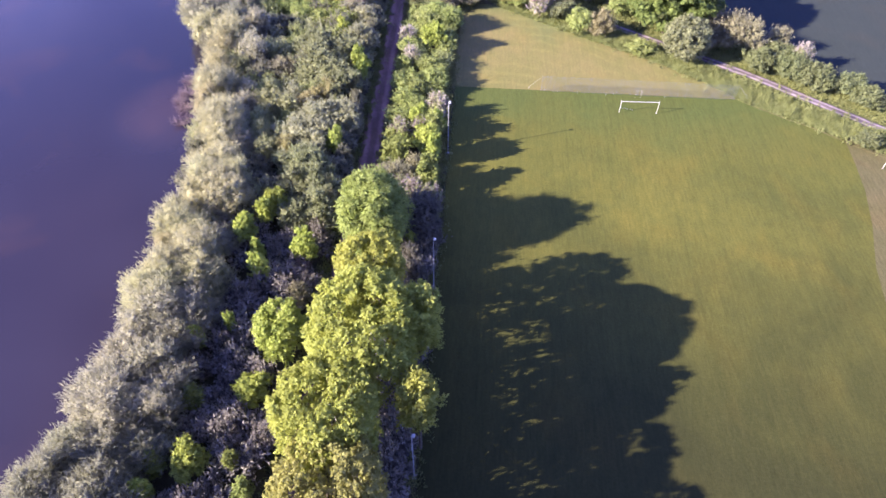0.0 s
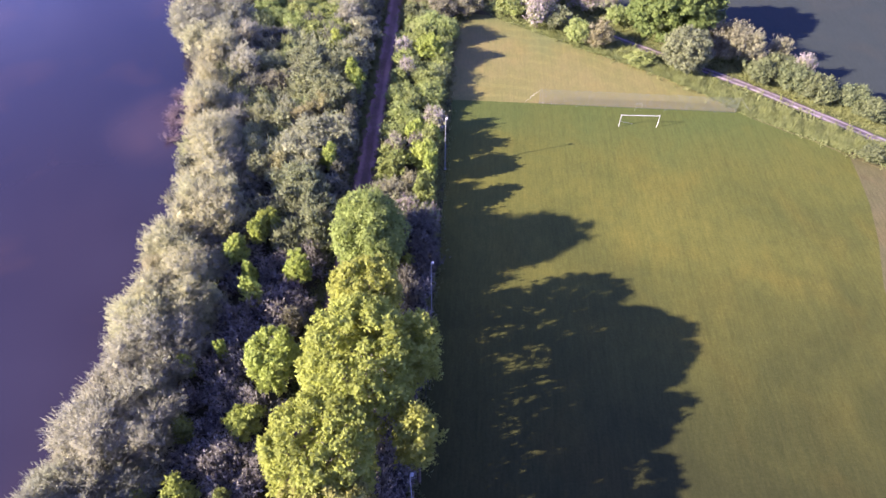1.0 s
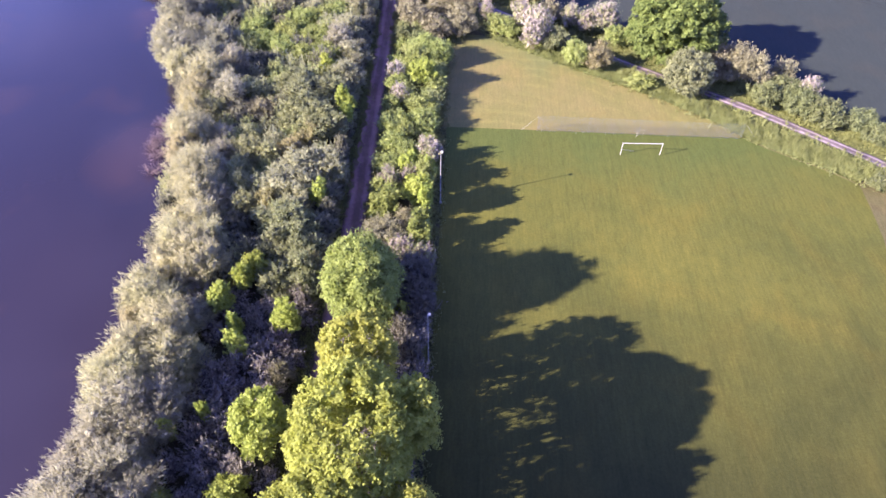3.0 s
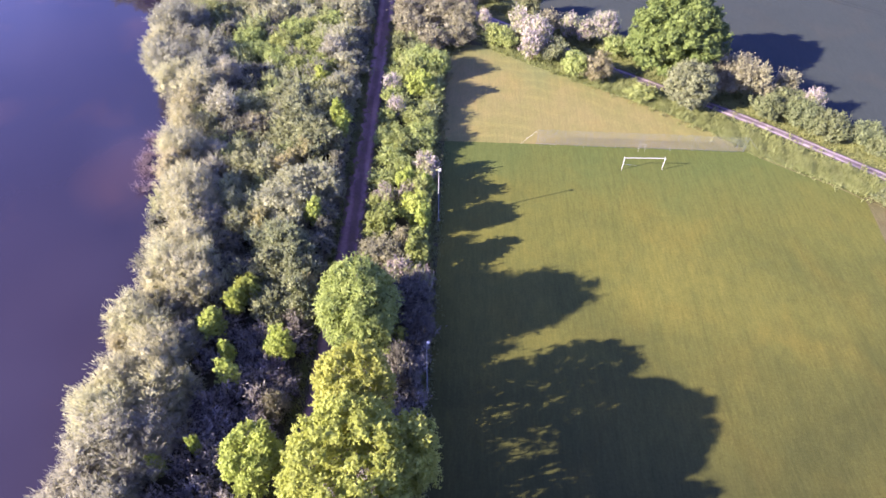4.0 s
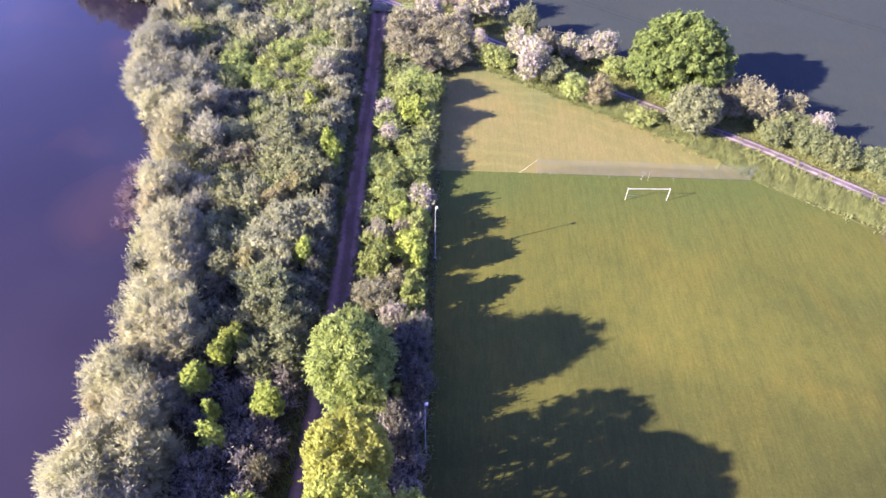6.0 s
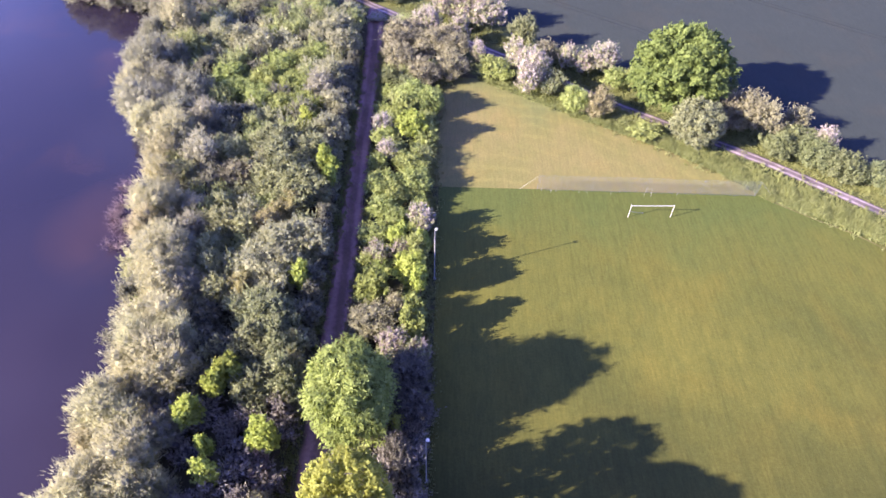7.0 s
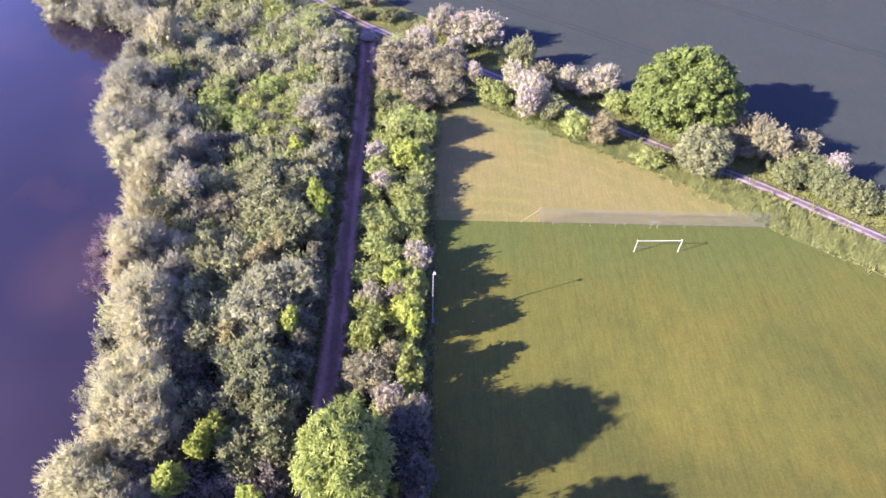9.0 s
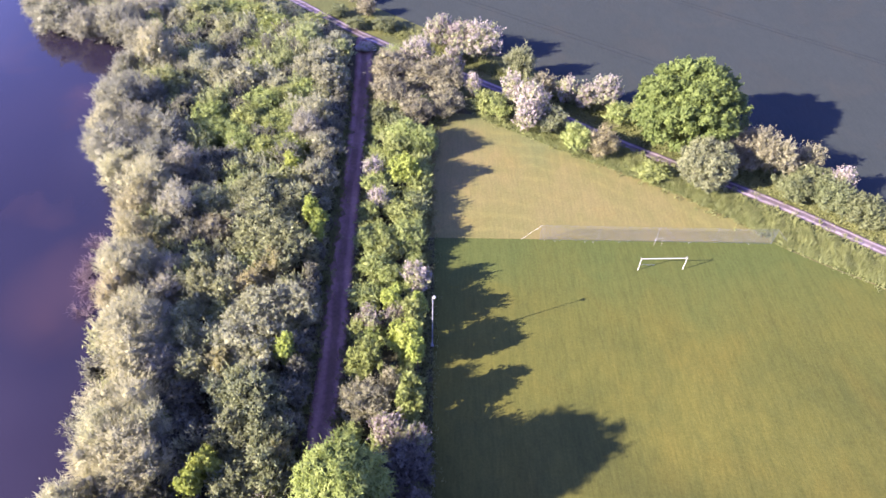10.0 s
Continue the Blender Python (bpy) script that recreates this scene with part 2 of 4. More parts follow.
def track_material(name, soil, rut, middle, blotch=0.15):
    """A beaten way: the texture u runs from 0 to 1 across it, v in metres along it."""
    k = Nodes(name)
    co = k.n.new("ShaderNodeTexCoord").outputs["UV"]
    sep = k.n.new("ShaderNodeSeparateXYZ")
    k.l.new(co, sep.inputs[0])
    wob = k.noise(k.world_coords((0.25, 0.25, 0.25)), 1.0, 3.0)
    u = k.math("ADD", sep.outputs[0], k.span(wob, 0, 1, -0.12, 0.12))
    off = k.math("ABSOLUTE", k.math("SUBTRACT", u, 0.5), 0.0)
    wheel = k.math("ABSOLUTE", k.math("SUBTRACT", off, 0.24), 0.0)
    grain = k.noise(k.world_coords(), 2.2, 6.0, 0.7)
    patch = k.noise(k.world_coords((0.5, 0.2, 0.5)), 1.0, 4.0)
    colour = k.mix(k.span(patch, 0.35, 0.7), soil, tuple(0.75 * c for c in soil))
    colour = k.mix(k.span(wheel, 0.04, 0.13, 0.8, 0.0), colour, rut)
    green = k.math("MULTIPLY", k.span(off, 0.05, 0.13, 1.0, 0.0), k.span(patch, 0.35, 0.6, 0.2, 0.9))
    colour = k.mix(green, colour, middle)
    edge = k.span(k.math("ADD", off, k.span(grain, 0, 1, -0.08, 0.08)), 0.38, 0.48)
    colour = k.mix(edge, colour, (0.045, 0.047, 0.02))
    # Broad light and dark blotches; on the lane they paint patches of shadow.
    worn = k.noise(k.world_coords((0.16, 0.16, 0.16)), 1.0, 3.0, 0.6)
    colour = k.mix(1.0, colour, k.mix(k.span(worn, 0.38, 0.62), (1 - blotch,) * 3, (1 + blotch,) * 3), "MULTIPLY")
    colour = k.mix(1.0, colour, k.mix(k.span(grain, 0.25, 0.75), (0.7, 0.7, 0.7), (1.25, 1.25, 1.25)), "MULTIPLY")
    k.surface(colour, 0.95, normal=k.bump(grain, 0.8, 0.03), spec=0.1)
    return k.mat


M_TRACK = track_material("reddish dirt track", (0.172, 0.107, 0.095), (0.236, 0.146, 0.13), (0.12, 0.08, 0.06))
M_STRAW_PATH = track_material("trodden dry grass", (0.115, 0.102, 0.045), (0.135, 0.12, 0.055), (0.105, 0.098, 0.042))
# The strong blotch value puts shadow patches into the lane's colour.
M_LANE = track_material("pale gravel lane", (0.12, 0.093, 0.108), (0.245, 0.2, 0.214), (0.098, 0.076, 0.078), 0.35)


def water_material():
    k = Nodes("murky lake water")
    co = k.world_coords()
    wide = k.noise(k.world_coords((0.02, 0.014, 0.02)), 1.0, 3.0, 0.5, 0.5)
    silt = k.noise(k.world_coords((0.06, 0.06, 0.06)), 1.0, 3.0, 0.5, 0.4)
    colour = k.mix(k.span(wide, 0.3, 0.7), (0.012, 0.011, 0.022), (0.022, 0.016, 0.024))
    colour = k.mix(k.span(silt, 0.55, 0.8, 0.0, 0.5), colour, (0.045, 0.025, 0.025))
    spot = k.n.new("ShaderNodeVectorMath")
    spot.operation = "DISTANCE"
    k.l.new(k.world_coords((1.0, 0.62, 0.0)), spot.inputs[0])
    spot.inputs[1].default_value = (-55.0, 58.0, 0.0)
    near = k.math("ADD", spot.outputs["Value"], k.span(silt, 0.3, 0.7, -3.0, 3.0))
    colour = k.mix(k.span(near, 0.5, 9.5, 0.42, 0.0), colour, (0.05, 0.027, 0.026))
    ripple = k.noise(co, 0.9, 4.0, 0.6)
    p = k.surface(colour, 0.07, normal=k.bump(ripple, 0.06, 0.1), spec=0.6)
    p.inputs["IOR"].default_value = 1.33
    return k.mat


M_WATER = water_material()


# ---- mesh helpers ----
def mesh_of(name, verts, faces, mats=(), slots=None, uv=None):
    """One mesh from arrays of points and of quads (or triangles)."""
    me = bpy.data.meshes.new(name)
    v, q = np.asarray(verts, float), np.asarray(faces, int)
    side = q.shape[1]
    me.vertices.add(len(v))
    me.vertices.foreach_set("co", v.ravel())
    me.loops.add(q.size)
    me.loops.foreach_set("vertex_index", q.ravel())
    me.polygons.add(len(q))
    me.polygons.foreach_set("loop_start", np.arange(0, q.size, side))
    for m in mats:
        me.materials.append(m)
    if slots is not None:
        me.polygons.foreach_set("material_index", np.asarray(slots, int))
    me.update(calc_edges=True)
    if uv is not None:
        layer = me.uv_layers.new(name="UVMap")
        layer.data.foreach_set("uv", np.asarray(uv, float)[q.ravel()].ravel())
    me.validate()
    return me


def part(name, me, parent, label=""):
    ob = new(name, me)
    ob.parent = parent
    return tagged(ob, label)


def bm_part(name, bm, mat, parent=None, label=""):
    me = bpy.data.meshes.new(name)
    bm.to_mesh(me)
    bm.free()
    me.materials.append(mat)
    ob = new(name, me)
    ob.parent = parent
    return tagged(ob, label)


def tube(bm, a, b, ra, rb, sides=8):
    """A tapered round bar between two places, added to bm."""
    a, b = Vector(a), Vector(b)
    turn = (b - a).to_track_quat("Z", "Y").to_matrix().to_4x4()
    bmesh.ops.create_cone(bm, cap_ends=True, segments=sides, radius1=ra, radius2=rb, depth=(b - a).length,
                          matrix=Matrix.Translation((a + b) / 2) @ turn)


def box(bm, size, at, turn=0.0):
    bmesh.ops.create_cube(bm, size=1.0, matrix=Matrix.Translation(at) @ pose(0, 0, 0, 0, 0, turn) @ Matrix.Diagonal((*size, 1)))


# ---- the lie of the land ----
SHORE = [(-400, -60), (0, -46), (22, -45), (45, -43.2), (65, -43.6), (82, -47), (100, -51), (118, -58.5), (134, -65.5),
         (148, -66.5), (157, -67.5), (170, -81), (184, -98.5), (300, -300), (400, -420)]


def shore_x(y):
    ys, xs = zip(*SHORE)
    return float(np.interp(y, ys, xs)) + 0.9 * noise.noise(Vector((0, y * 0.12, 0))) * 2


def ground_z(x, y):
    """Flat fields; the bank falls away to the bed of the lake."""
    if x > -420 and y > -380:
        f = max(0.0, min(1.0, (x - shore_x(y) + 3.0) / 5.0))
        return -1.8 * (1 - f * f * (3 - 2 * f))
    return 0.0


def make_ground():
    xs = np.concatenate([[-2500, -1200, -600, -430, -419, -300, -200, -150], np.arange(-120, -30, 1.5), np.arange(-30, 90, 8), [120, 200, 400, 1000, 2500]])
    ys = np.concatenate([[-2500, -1200, -600, -381, -379, -200, -100, -40], np.arange(-10, 200, 2.5), [220, 260, 300, 350, 400, 600, 1200, 2500]])
    gx, gy = np.meshgrid(xs, ys, indexing="ij")
    gz = np.array([[ground_z(x, y) for y in ys] for x in xs])
    n, m = len(xs), len(ys)
    idx = np.arange(n * m).reshape(n, m)
    q = np.stack([idx[:-1, :-1], idx[1:, :-1], idx[1:, 1:], idx[:-1, 1:]], -1).reshape(-1, 4)
    ob = new("ground", mesh_of("ground", np.stack([gx, gy, gz], -1).reshape(-1, 3), q, [M_EARTH]))
    return tagged(ob, "rough grassy earth bank between lake and fields", "ground", kind="structure")


def slab(name, outline, top, mat, label, category, thick=0.3):
    """A flat piece of land with a skirt that goes down into the ground."""
    bm = bmesh.new()
    face = bm.faces.new([bm.verts.new((x, y, top)) for x, y in outline])
    if face.normal.z < 0:
        face.normal_flip()
    bm.normal_update()
    side = bmesh.ops.extrude_face_region(bm, geom=[face])
    for v in [g for g in side["geom"] if isinstance(g, bmesh.types.BMVert)]:
        v.co.z = top
    for v in bm.verts:
        if v not in side["geom"]:
            v.co.z = top - thick
    bmesh.ops.recalc_face_normals(bm, faces=bm.faces)
    return tagged(bm_part(name, bm, mat), label, category, kind="structure")


def smooth_line(points, step=2.0):
    """Points at even steps along a gentle curve through the given ones."""
    p = [Vector((*q, 0)) for q in points]
    p = [2 * p[0] - p[1]] + p + [2 * p[-1] - p[-2]]
    out = []
    for i in range(1, len(p) - 2):
        n = max(1, int((p[i + 1] - p[i]).length / step))
        for j in range(n):
            t = j / n
            out.append(0.5 * (2 * p[i] + (p[i + 1] - p[i - 1]) * t + (2 * p[i - 1] - 5 * p[i] + 4 * p[i + 1] - p[i + 2]) * t * t
                              + (3 * p[i] - p[i - 1] - 3 * p[i + 1] + p[i + 2]) * t ** 3))
    return out + [p[-2]]


def ribbon(name, points, width, top, mat, label, category, seed=0):
    """A way of uneven width along a line, slightly domed, sunk at its edges."""
    line = smooth_line(points)
    rnd = random.Random(seed)
    verts, uv, faces = [], [], []
    across = [0.0, 0.08, 0.26, 0.5, 0.74, 0.92, 1.0]
    drop = [-0.25, -0.005, -0.015, 0.02, -0.015, -0.005, -0.25]
    length = 0.0
    for i, p in enumerate(line):
        d = (line[min(i + 1, len(line) - 1)] - line[max(i - 1, 0)]).normalized()
        s = Vector((d.y, -d.x, 0))
        w = width * rnd.uniform(0.93, 1.07)
        if i:
            length += (p - line[i - 1]).length
        for a, z in zip(across, drop):
            verts.append(p + s * (a - 0.5) * w + Vector((0, 0, top + z)))
            uv.append((a, length))
    k = len(across)
    for i in range(len(line) - 1):
        for j in range(k - 1):
            faces.append((i * k + j, i * k + j + 1, (i + 1) * k + j + 1, (i + 1) * k + j))
    return tagged(new(name, mesh_of(name, verts, faces, [mat], uv=uv)), label, category, kind="structure")


make_ground()
bm = bmesh.new()
bmesh.ops.create_grid(bm, x_segments=2, y_segments=2, size=1.0, matrix=Matrix.Translation((-232, 10, -0.75)) @ Matrix.Diagonal((205, 400, 1, 1)))
tagged(bm_part("water", bm, M_WATER), "still murky purple-brown lake reflecting the sky", "water", kind="structure")

LANE = [(-75, 218), (-36.3, 180.9), (-18.7, 165), (5.9, 147.2), (20.5, 135.6), (30.7, 127.4), (49.3, 114.6), (58, 107.9), (66, 101.2), (95, 77), (140, 40)]
TRACK = [(-17.0, -20), (-17.0, 40), (-17.0, 75), (-17.4, 84), (-17.8, 94), (-18.3, 106), (-18.6, 118), (-18.6, 128), (-18.9, 138), (-19.2, 147), (-20.5, 166)]


def lane_y(x):
    """The middle of the lane at x."""
    return float(np.interp(x, [p[0] for p in LANE], [p[1] for p in LANE]))


def track_x(y):
    """The middle of the track at y."""
    return float(np.interp(y, [p[1] for p in TRACK], [p[0] for p in TRACK]))


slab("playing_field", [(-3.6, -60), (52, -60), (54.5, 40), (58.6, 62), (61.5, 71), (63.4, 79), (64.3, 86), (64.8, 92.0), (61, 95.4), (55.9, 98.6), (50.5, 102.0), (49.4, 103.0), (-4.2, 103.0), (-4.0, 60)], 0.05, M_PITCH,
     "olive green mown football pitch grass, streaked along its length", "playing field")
slab("worn_turf", [(52, -60), (140, -60), (140, 30), (95, 70), (65.0, 93.5), (64.8, 92.0), (64.3, 86), (63.4, 79), (61.5, 71), (58.6, 62), (54.5, 40)], 0.04, M_WORN, "brownish worn dry turf beside the pitch", "turf")
slab("meadow", [(-5.5, 103.0), (49.4, 103.0), (44.4, 108.2), (36.7, 114.3), (26.5, 120.8), (15.3, 127.8), (9.2, 132.0), (3.2, 136.4), (-3, 137), (-5.5, 128)], 0.042, M_MEADOW,
     "dry straw-coloured mown grass behind the pitch", "meadow")
slab("verge", [(64.8, 92.0), (61, 95.4), (55.9, 98.6), (50.5, 102.0), (49.4, 103.0), (44.4, 108.2), (36.7, 114.3), (26.5, 120.8), (15.3, 127.8), (9.2, 132.0), (3.2, 136.4), (0, 139.5),
               (-12, 156), (-33, 172), (-70, 205), (-66, 232), (-31, 190), (-8, 171.5), (10, 158), (24, 147), (40, 136), (57, 124.5), (68, 115), (100, 90), (95, 70), (65.0, 93.5)], 0.03, M_VERGE,
     "rough yellow-green grass verge on both sides of the lane", "verge")
slab("crop_field", [(-70, 240), (-31, 190), (-8, 171.5), (10, 158), (24, 147), (40, 136), (57, 124.5), (68, 115), (100, 90), (160, 40), (900, 40), (900, 900), (-300, 900)], 0.06, M_CROP,
     "grey-green young crop in a wide field", "crop field")
ribbon("track", TRACK, 4.4, 0.06, M_TRACK, "reddish-brown beaten dirt track between hedges", "track", 1)
ribbon("lane", LANE, 2.6, 0.09, M_LANE, "pale pinkish gravel farm lane", "lane", 2)

ribbon("worn_path", [(50.0, 102.0), (55.7, 97.9), (60.8, 94.7), (64.4, 91.6), (69, 88.2), (80, 80.5), (95, 70)], 0.28, 0.075, M_STRAW_PATH, "thin straw-coloured worn path along the pitch edge", "path", 3)

for k, (a, b) in enumerate([((-8, 191.5), (55, 147)), ((28, 206.5), (120, 138)), ((-8, 193.4), (55, 148.9)), ((28, 208.4), (120, 139.9))]):
    ribbon("tramline", [a, b], 0.5, 0.075, M_TRAM, "faint dark tractor tramline through the crop", "tramline", 10 + k)


# ---- plants ----
def lobes_of(rng, rx, ry, low, high, count, size, even=0.0, flat=0.0):
    """Balls that make up an uneven crown: one core and many smaller ones out to its hull."""
    mid, rz = 0.5 * (low + high), 0.5 * (high - low)
    out = [(0, 0, mid - 0.1 * rz, 0.6 * rx, 0.6 * ry, 0.66 * rz)]
    for i in range(count):
        up = 1 - 1.6 * (i + 0.5) / count
        a = i * 2.39996 + rng.uniform(-0.35, 0.35)
        s = math.sqrt(max(0.0, 1 - up * up)) ** (1 - flat)
        up = math.copysign(abs(up) ** (1 - 0.6 * flat), up)
        f = rng.uniform(0.45 + even, 1.05 - 0.15 * even)
        r = size * rng.uniform(0.45, 1.35)
        if i % 6 == 1 and not even:
            f, r = f * 1.16, r * 0.75
        out.append((rx * f * s * math.cos(a), ry * f * s * math.sin(a), max(mid + rz * f * up, low + 0.5 * r), r, r, r * rng.uniform(0.8, 1.1)))
    return np.array(out)


def leaves_on(rng, lobes, clumps, per, length, width, spread, out=0.5, up=0.2, jitter=0.6, depth=0.22, sprig=0.4, lead=0.45, ruffle=1.0, thin=0.0):
    """Single leaves and twigs in sprays over the free faces of the lobes: three points each, and each one's spray."""
    area = lobes[:, 3] * lobes[:, 5]
    pick = rng.choice(len(lobes), size=clumps * 4, p=area / area.sum())
    d = rng.normal(size=(clumps * 4, 3))
    d /= np.linalg.norm(d, axis=1, keepdims=True)
    lb = lobes[pick]
    p = lb[:, :3] + d * lb[:, 3:] * (1 - depth * rng.random((clumps * 4, 1)) ** 2)
    keep = (d[:, 2] > -0.55) & (p[:, 2] > 0.1)
    for i, l in enumerate(lobes):
        inside = (((p - l[:3]) / (l[3:] * 0.9)) ** 2).sum(1) < 1
        keep &= ~(inside & (pick != i))
    level = (p[:, 2] - p[:, 2].min()) / np.ptp(p[:, 2])
    keep &= rng.random(len(p)) > thin * (1.1 - 0.8 * level)
    p, d = p[keep][:clumps], d[keep][:clumps]
    n = len(p)
    who = np.repeat(np.arange(n), per)
    way = out * d + np.array([0, 0, up]) + 0.45 * rng.normal(size=(n, 3))
    way /= np.linalg.norm(way, axis=1, keepdims=True)
    reach = sprig * rng.uniform(0.4, 1.6, size=(n, 1))
    base = p[who] + rng.normal(size=(n * per, 3)) * spread * np.array([1, 1, 0.7]) + (way * reach)[who] * rng.uniform(-0.3, 1.0, size=(n * per, 1))
    nrm = (d + 0.32 * ruffle * rng.normal(size=(n, 3)))[who] + 0.17 * ruffle * rng.normal(size=(n * per, 3)) + np.array([0, 0, 0.2])
    flat = rng.normal(size=(n * per, 3))
    flat -= 0.75 * (flat * d[who]).sum(1, keepdims=True) * d[who]
    axis = lead * way[who] + jitter * flat
    axis /= np.linalg.norm(axis, axis=1, keepdims=True)
    side = np.cross(axis, nrm)
    side /= np.linalg.norm(side, axis=1, keepdims=True) + 1e-9
    size = rng.uniform(0.7, 1.3, size=(n * per, 1))
    a, s = axis * length * size, side * width * size * 0.5
    return np.stack([base + s, base + a, base - s], 1).reshape(-1, 3), who


def hull_of(rng, lobes, shrink=0.8, detail=1, core=1.0):
    """The dense inside of a crown: a rough low ball in each lobe."""
    bm = bmesh.new()
    for i, l in enumerate(lobes):
        made = bmesh.ops.create_icosphere(bm, subdivisions=detail, radius=1.0)
        for v in made["verts"]:
            k = shrink * rng.uniform(0.8, 1.1) * (1.0 if i else core)
            v.co = Vector((l[0] + v.co.x * l[3] * k, l[1] + v.co.y * l[4] * k, max(0.05, l[2] + v.co.z * l[5] * k)))
    v = np.array([x.co[:] for x in bm.verts])
    bm.verts.index_update()
    f = np.array([[x.index for x in fc.verts] for fc in bm.faces])
    bm.free()
    return v, f


def crown_mesh(name, seed, mats, rx, ry, low, high, count, size, clumps, per, length, width, spread, out=0.5, up=0.2, jitter=0.6, bloom=0.0, shrink=0.7, sprig=0.4, lead=0.45, ruffle=1.0, even=0.0, detail=1, core=1.0, flat=0.0, thin=0.0):
    rng = np.random.default_rng(seed)
    lobes = lobes_of(rng, rx, ry, low, high, count, size, even, flat)
    v, who = leaves_on(rng, lobes, clumps, per, length, width, spread, out, up, jitter, sprig=sprig, lead=lead, ruffle=ruffle, thin=thin)
    tri = np.arange(len(v)).reshape(-1, 3)
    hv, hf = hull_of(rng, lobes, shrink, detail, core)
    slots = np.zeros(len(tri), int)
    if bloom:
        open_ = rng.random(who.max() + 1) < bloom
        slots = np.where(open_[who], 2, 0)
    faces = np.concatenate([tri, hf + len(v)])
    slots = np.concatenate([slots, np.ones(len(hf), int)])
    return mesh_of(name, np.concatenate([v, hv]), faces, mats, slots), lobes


def stem_mesh(name, seed, lobes, high, thick, stems=1):
    """A tapered trunk, or several stems, with limbs that reach into the crown."""
    rnd = random.Random(seed)
    bm = bmesh.new()
    fork = 0.38 * high if stems == 1 else 0.12 * high
    if stems == 1:
        tube(bm, (0, 0, -0.4), (0.1, 0, fork), thick * 1.25, thick * 0.8, 9)
    for l in lobes[1:: max(1, len(lobes) // (11 if stems == 1 else 6))]:
        foot = Vector((0.1, 0, fork * rnd.uniform(0.75, 1.0))) if stems == 1 else Vector((rnd.uniform(-0.4, 0.4), rnd.uniform(-0.4, 0.4), -0.3))
        tip = Vector(l[:3])
        bend = foot.lerp(tip, 0.5) + Vector((0, 0, 0.12 * high))
        r = thick * (0.55 if stems == 1 else 0.4)
        tube(bm, foot, bend, r, r * 0.6, 6)
        tube(bm, bend, tip, r * 0.6, r * 0.25, 6)
    me = bpy.data.meshes.new(name)
    bm.to_mesh(me)
    bm.free()
    me.materials.append(M_BARK)
    return me


PLANTS = []


class Species:
    """A kind of plant in two sizes and a few forms, each built once; set() puts copies on the ground.
    sizes: for each size its radius, height and number of forms; lobes, sprays and their count follow the crown's face."""

    def __init__(self, name, category, label, group, sizes, mats, density, stems=3, thick=0.12, low=0.3, spacing=0.5, **crown):
        self.name, self.label, self.category, self.group, self.stems, self.n = name, label, category, group, stems, 0
        self.sizes = []
        for rx, high, forms in sizes:
            models = []
            for i in range(forms):
                face = rx * (high - low) + rx * rx
                lobe = crown["lobe"] * (rx / sizes[-1][0]) ** 0.5
                count = int(spacing * face / lobe ** 2)
                more = {k: v for k, v in crown.items() if k != "lobe"}
                me, lobes = crown_mesh("crown", 17 * i + int(10 * rx) + sum(map(ord, name)), mats, rx, rx, low, high, count, lobe, int(density * face), **more)
                co = np.empty(3 * len(me.vertices))
                me.vertices.foreach_get("co", co)
                co = co.reshape(-1, 3)
                reach = float(np.percentile(np.hypot(co[:, 0], co[:, 1]), 95)), float(np.percentile(co[:, 2], 98.5))
                models.append((me, stem_mesh("stem" if stems > 1 else "trunk", i, lobes, high, thick, stems), reach))
            self.sizes.append((rx, models))

    def set(self, x, y, r, h, leaf=None, label="", rnd=random.Random(5)):
        mid = track_x(y)
        if -5 < y < 155 and abs(x - mid) < 9:
            x = max(x, mid + 2.2 + 0.95 * r) if x > mid else min(x, mid - 2.2 - 0.95 * r)
        gap = lane_y(x) - 2.0 - y - 0.5 * r
        if -60 < x < -14 and y < lane_y(x):
            h = min(h, max(1.2, 0.45 * gap))
        models = min(self.sizes, key=lambda size: abs(math.log(size[0] / r)))[1]
        crown, stem, (wide, high) = models[self.n % len(models)]
        self.n += 1
        root = new(self.name)
        s = r / wide
        root.matrix_basis = pose(x, y, ground_z(x, y), 0, 0, rnd.uniform(0, 360)) @ Matrix.Diagonal((s * rnd.uniform(0.9, 1.2), s * rnd.uniform(0.9, 1.2), h / high, 1))
        part("stem" if self.stems > 1 else "trunk", stem, root, "grey-brown bark")
        top = part("crown", crown, root)
        if leaf:
            slot = 2 if len(top.material_slots) > 2 else 0
            top.material_slots[slot].link = "OBJECT"
            top.material_slots[slot].material = leaf
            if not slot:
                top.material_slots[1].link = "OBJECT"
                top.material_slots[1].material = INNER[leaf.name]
        tagged(root, label or LABELS.get(leaf.name if leaf else "", self.label), self.category, self.group)
        PLANTS.append((x, y, r, h))
        return root


LABELS = {
    "mauve grey willow leaves": "mauve-grey feathery willow above the lake bank", "yellowish willow leaves": "cream-yellow feathery willow on the lake bank",
    "grey green willow leaves": "dull grey-green feathery willow on the lake shore", "dark green sallow leaves": "dark green sallow bush flecked with pale leaf tips",
    "golden sallow leaves": "straw-yellow tinged sallow bush among greener ones", "grey sallow leaves": "grey-leaved dense sallow bush in the wooded strip",
    "dim sallow leaves": "low shaded sallow bush at the foot of taller growth", "grey scrub leaves": "purplish grey scrub bush in the shade of willows",
    "olive lime leaves": "olive-green leafy young tree among the bushes", "pinkish faded blossom": "hawthorn bush with faded pinkish-grey blossom",
    "dark thorn leaves": "tall dark grey thorn bush at the pitch edge", "straw brown leaves": "drooping straw-brown bush beside the lane",
    "pale hazel leaves": "large round pale grey-green bush beside the lane", "grey green hedge leaves": "grey-green bushy hedge growth along the lane"}
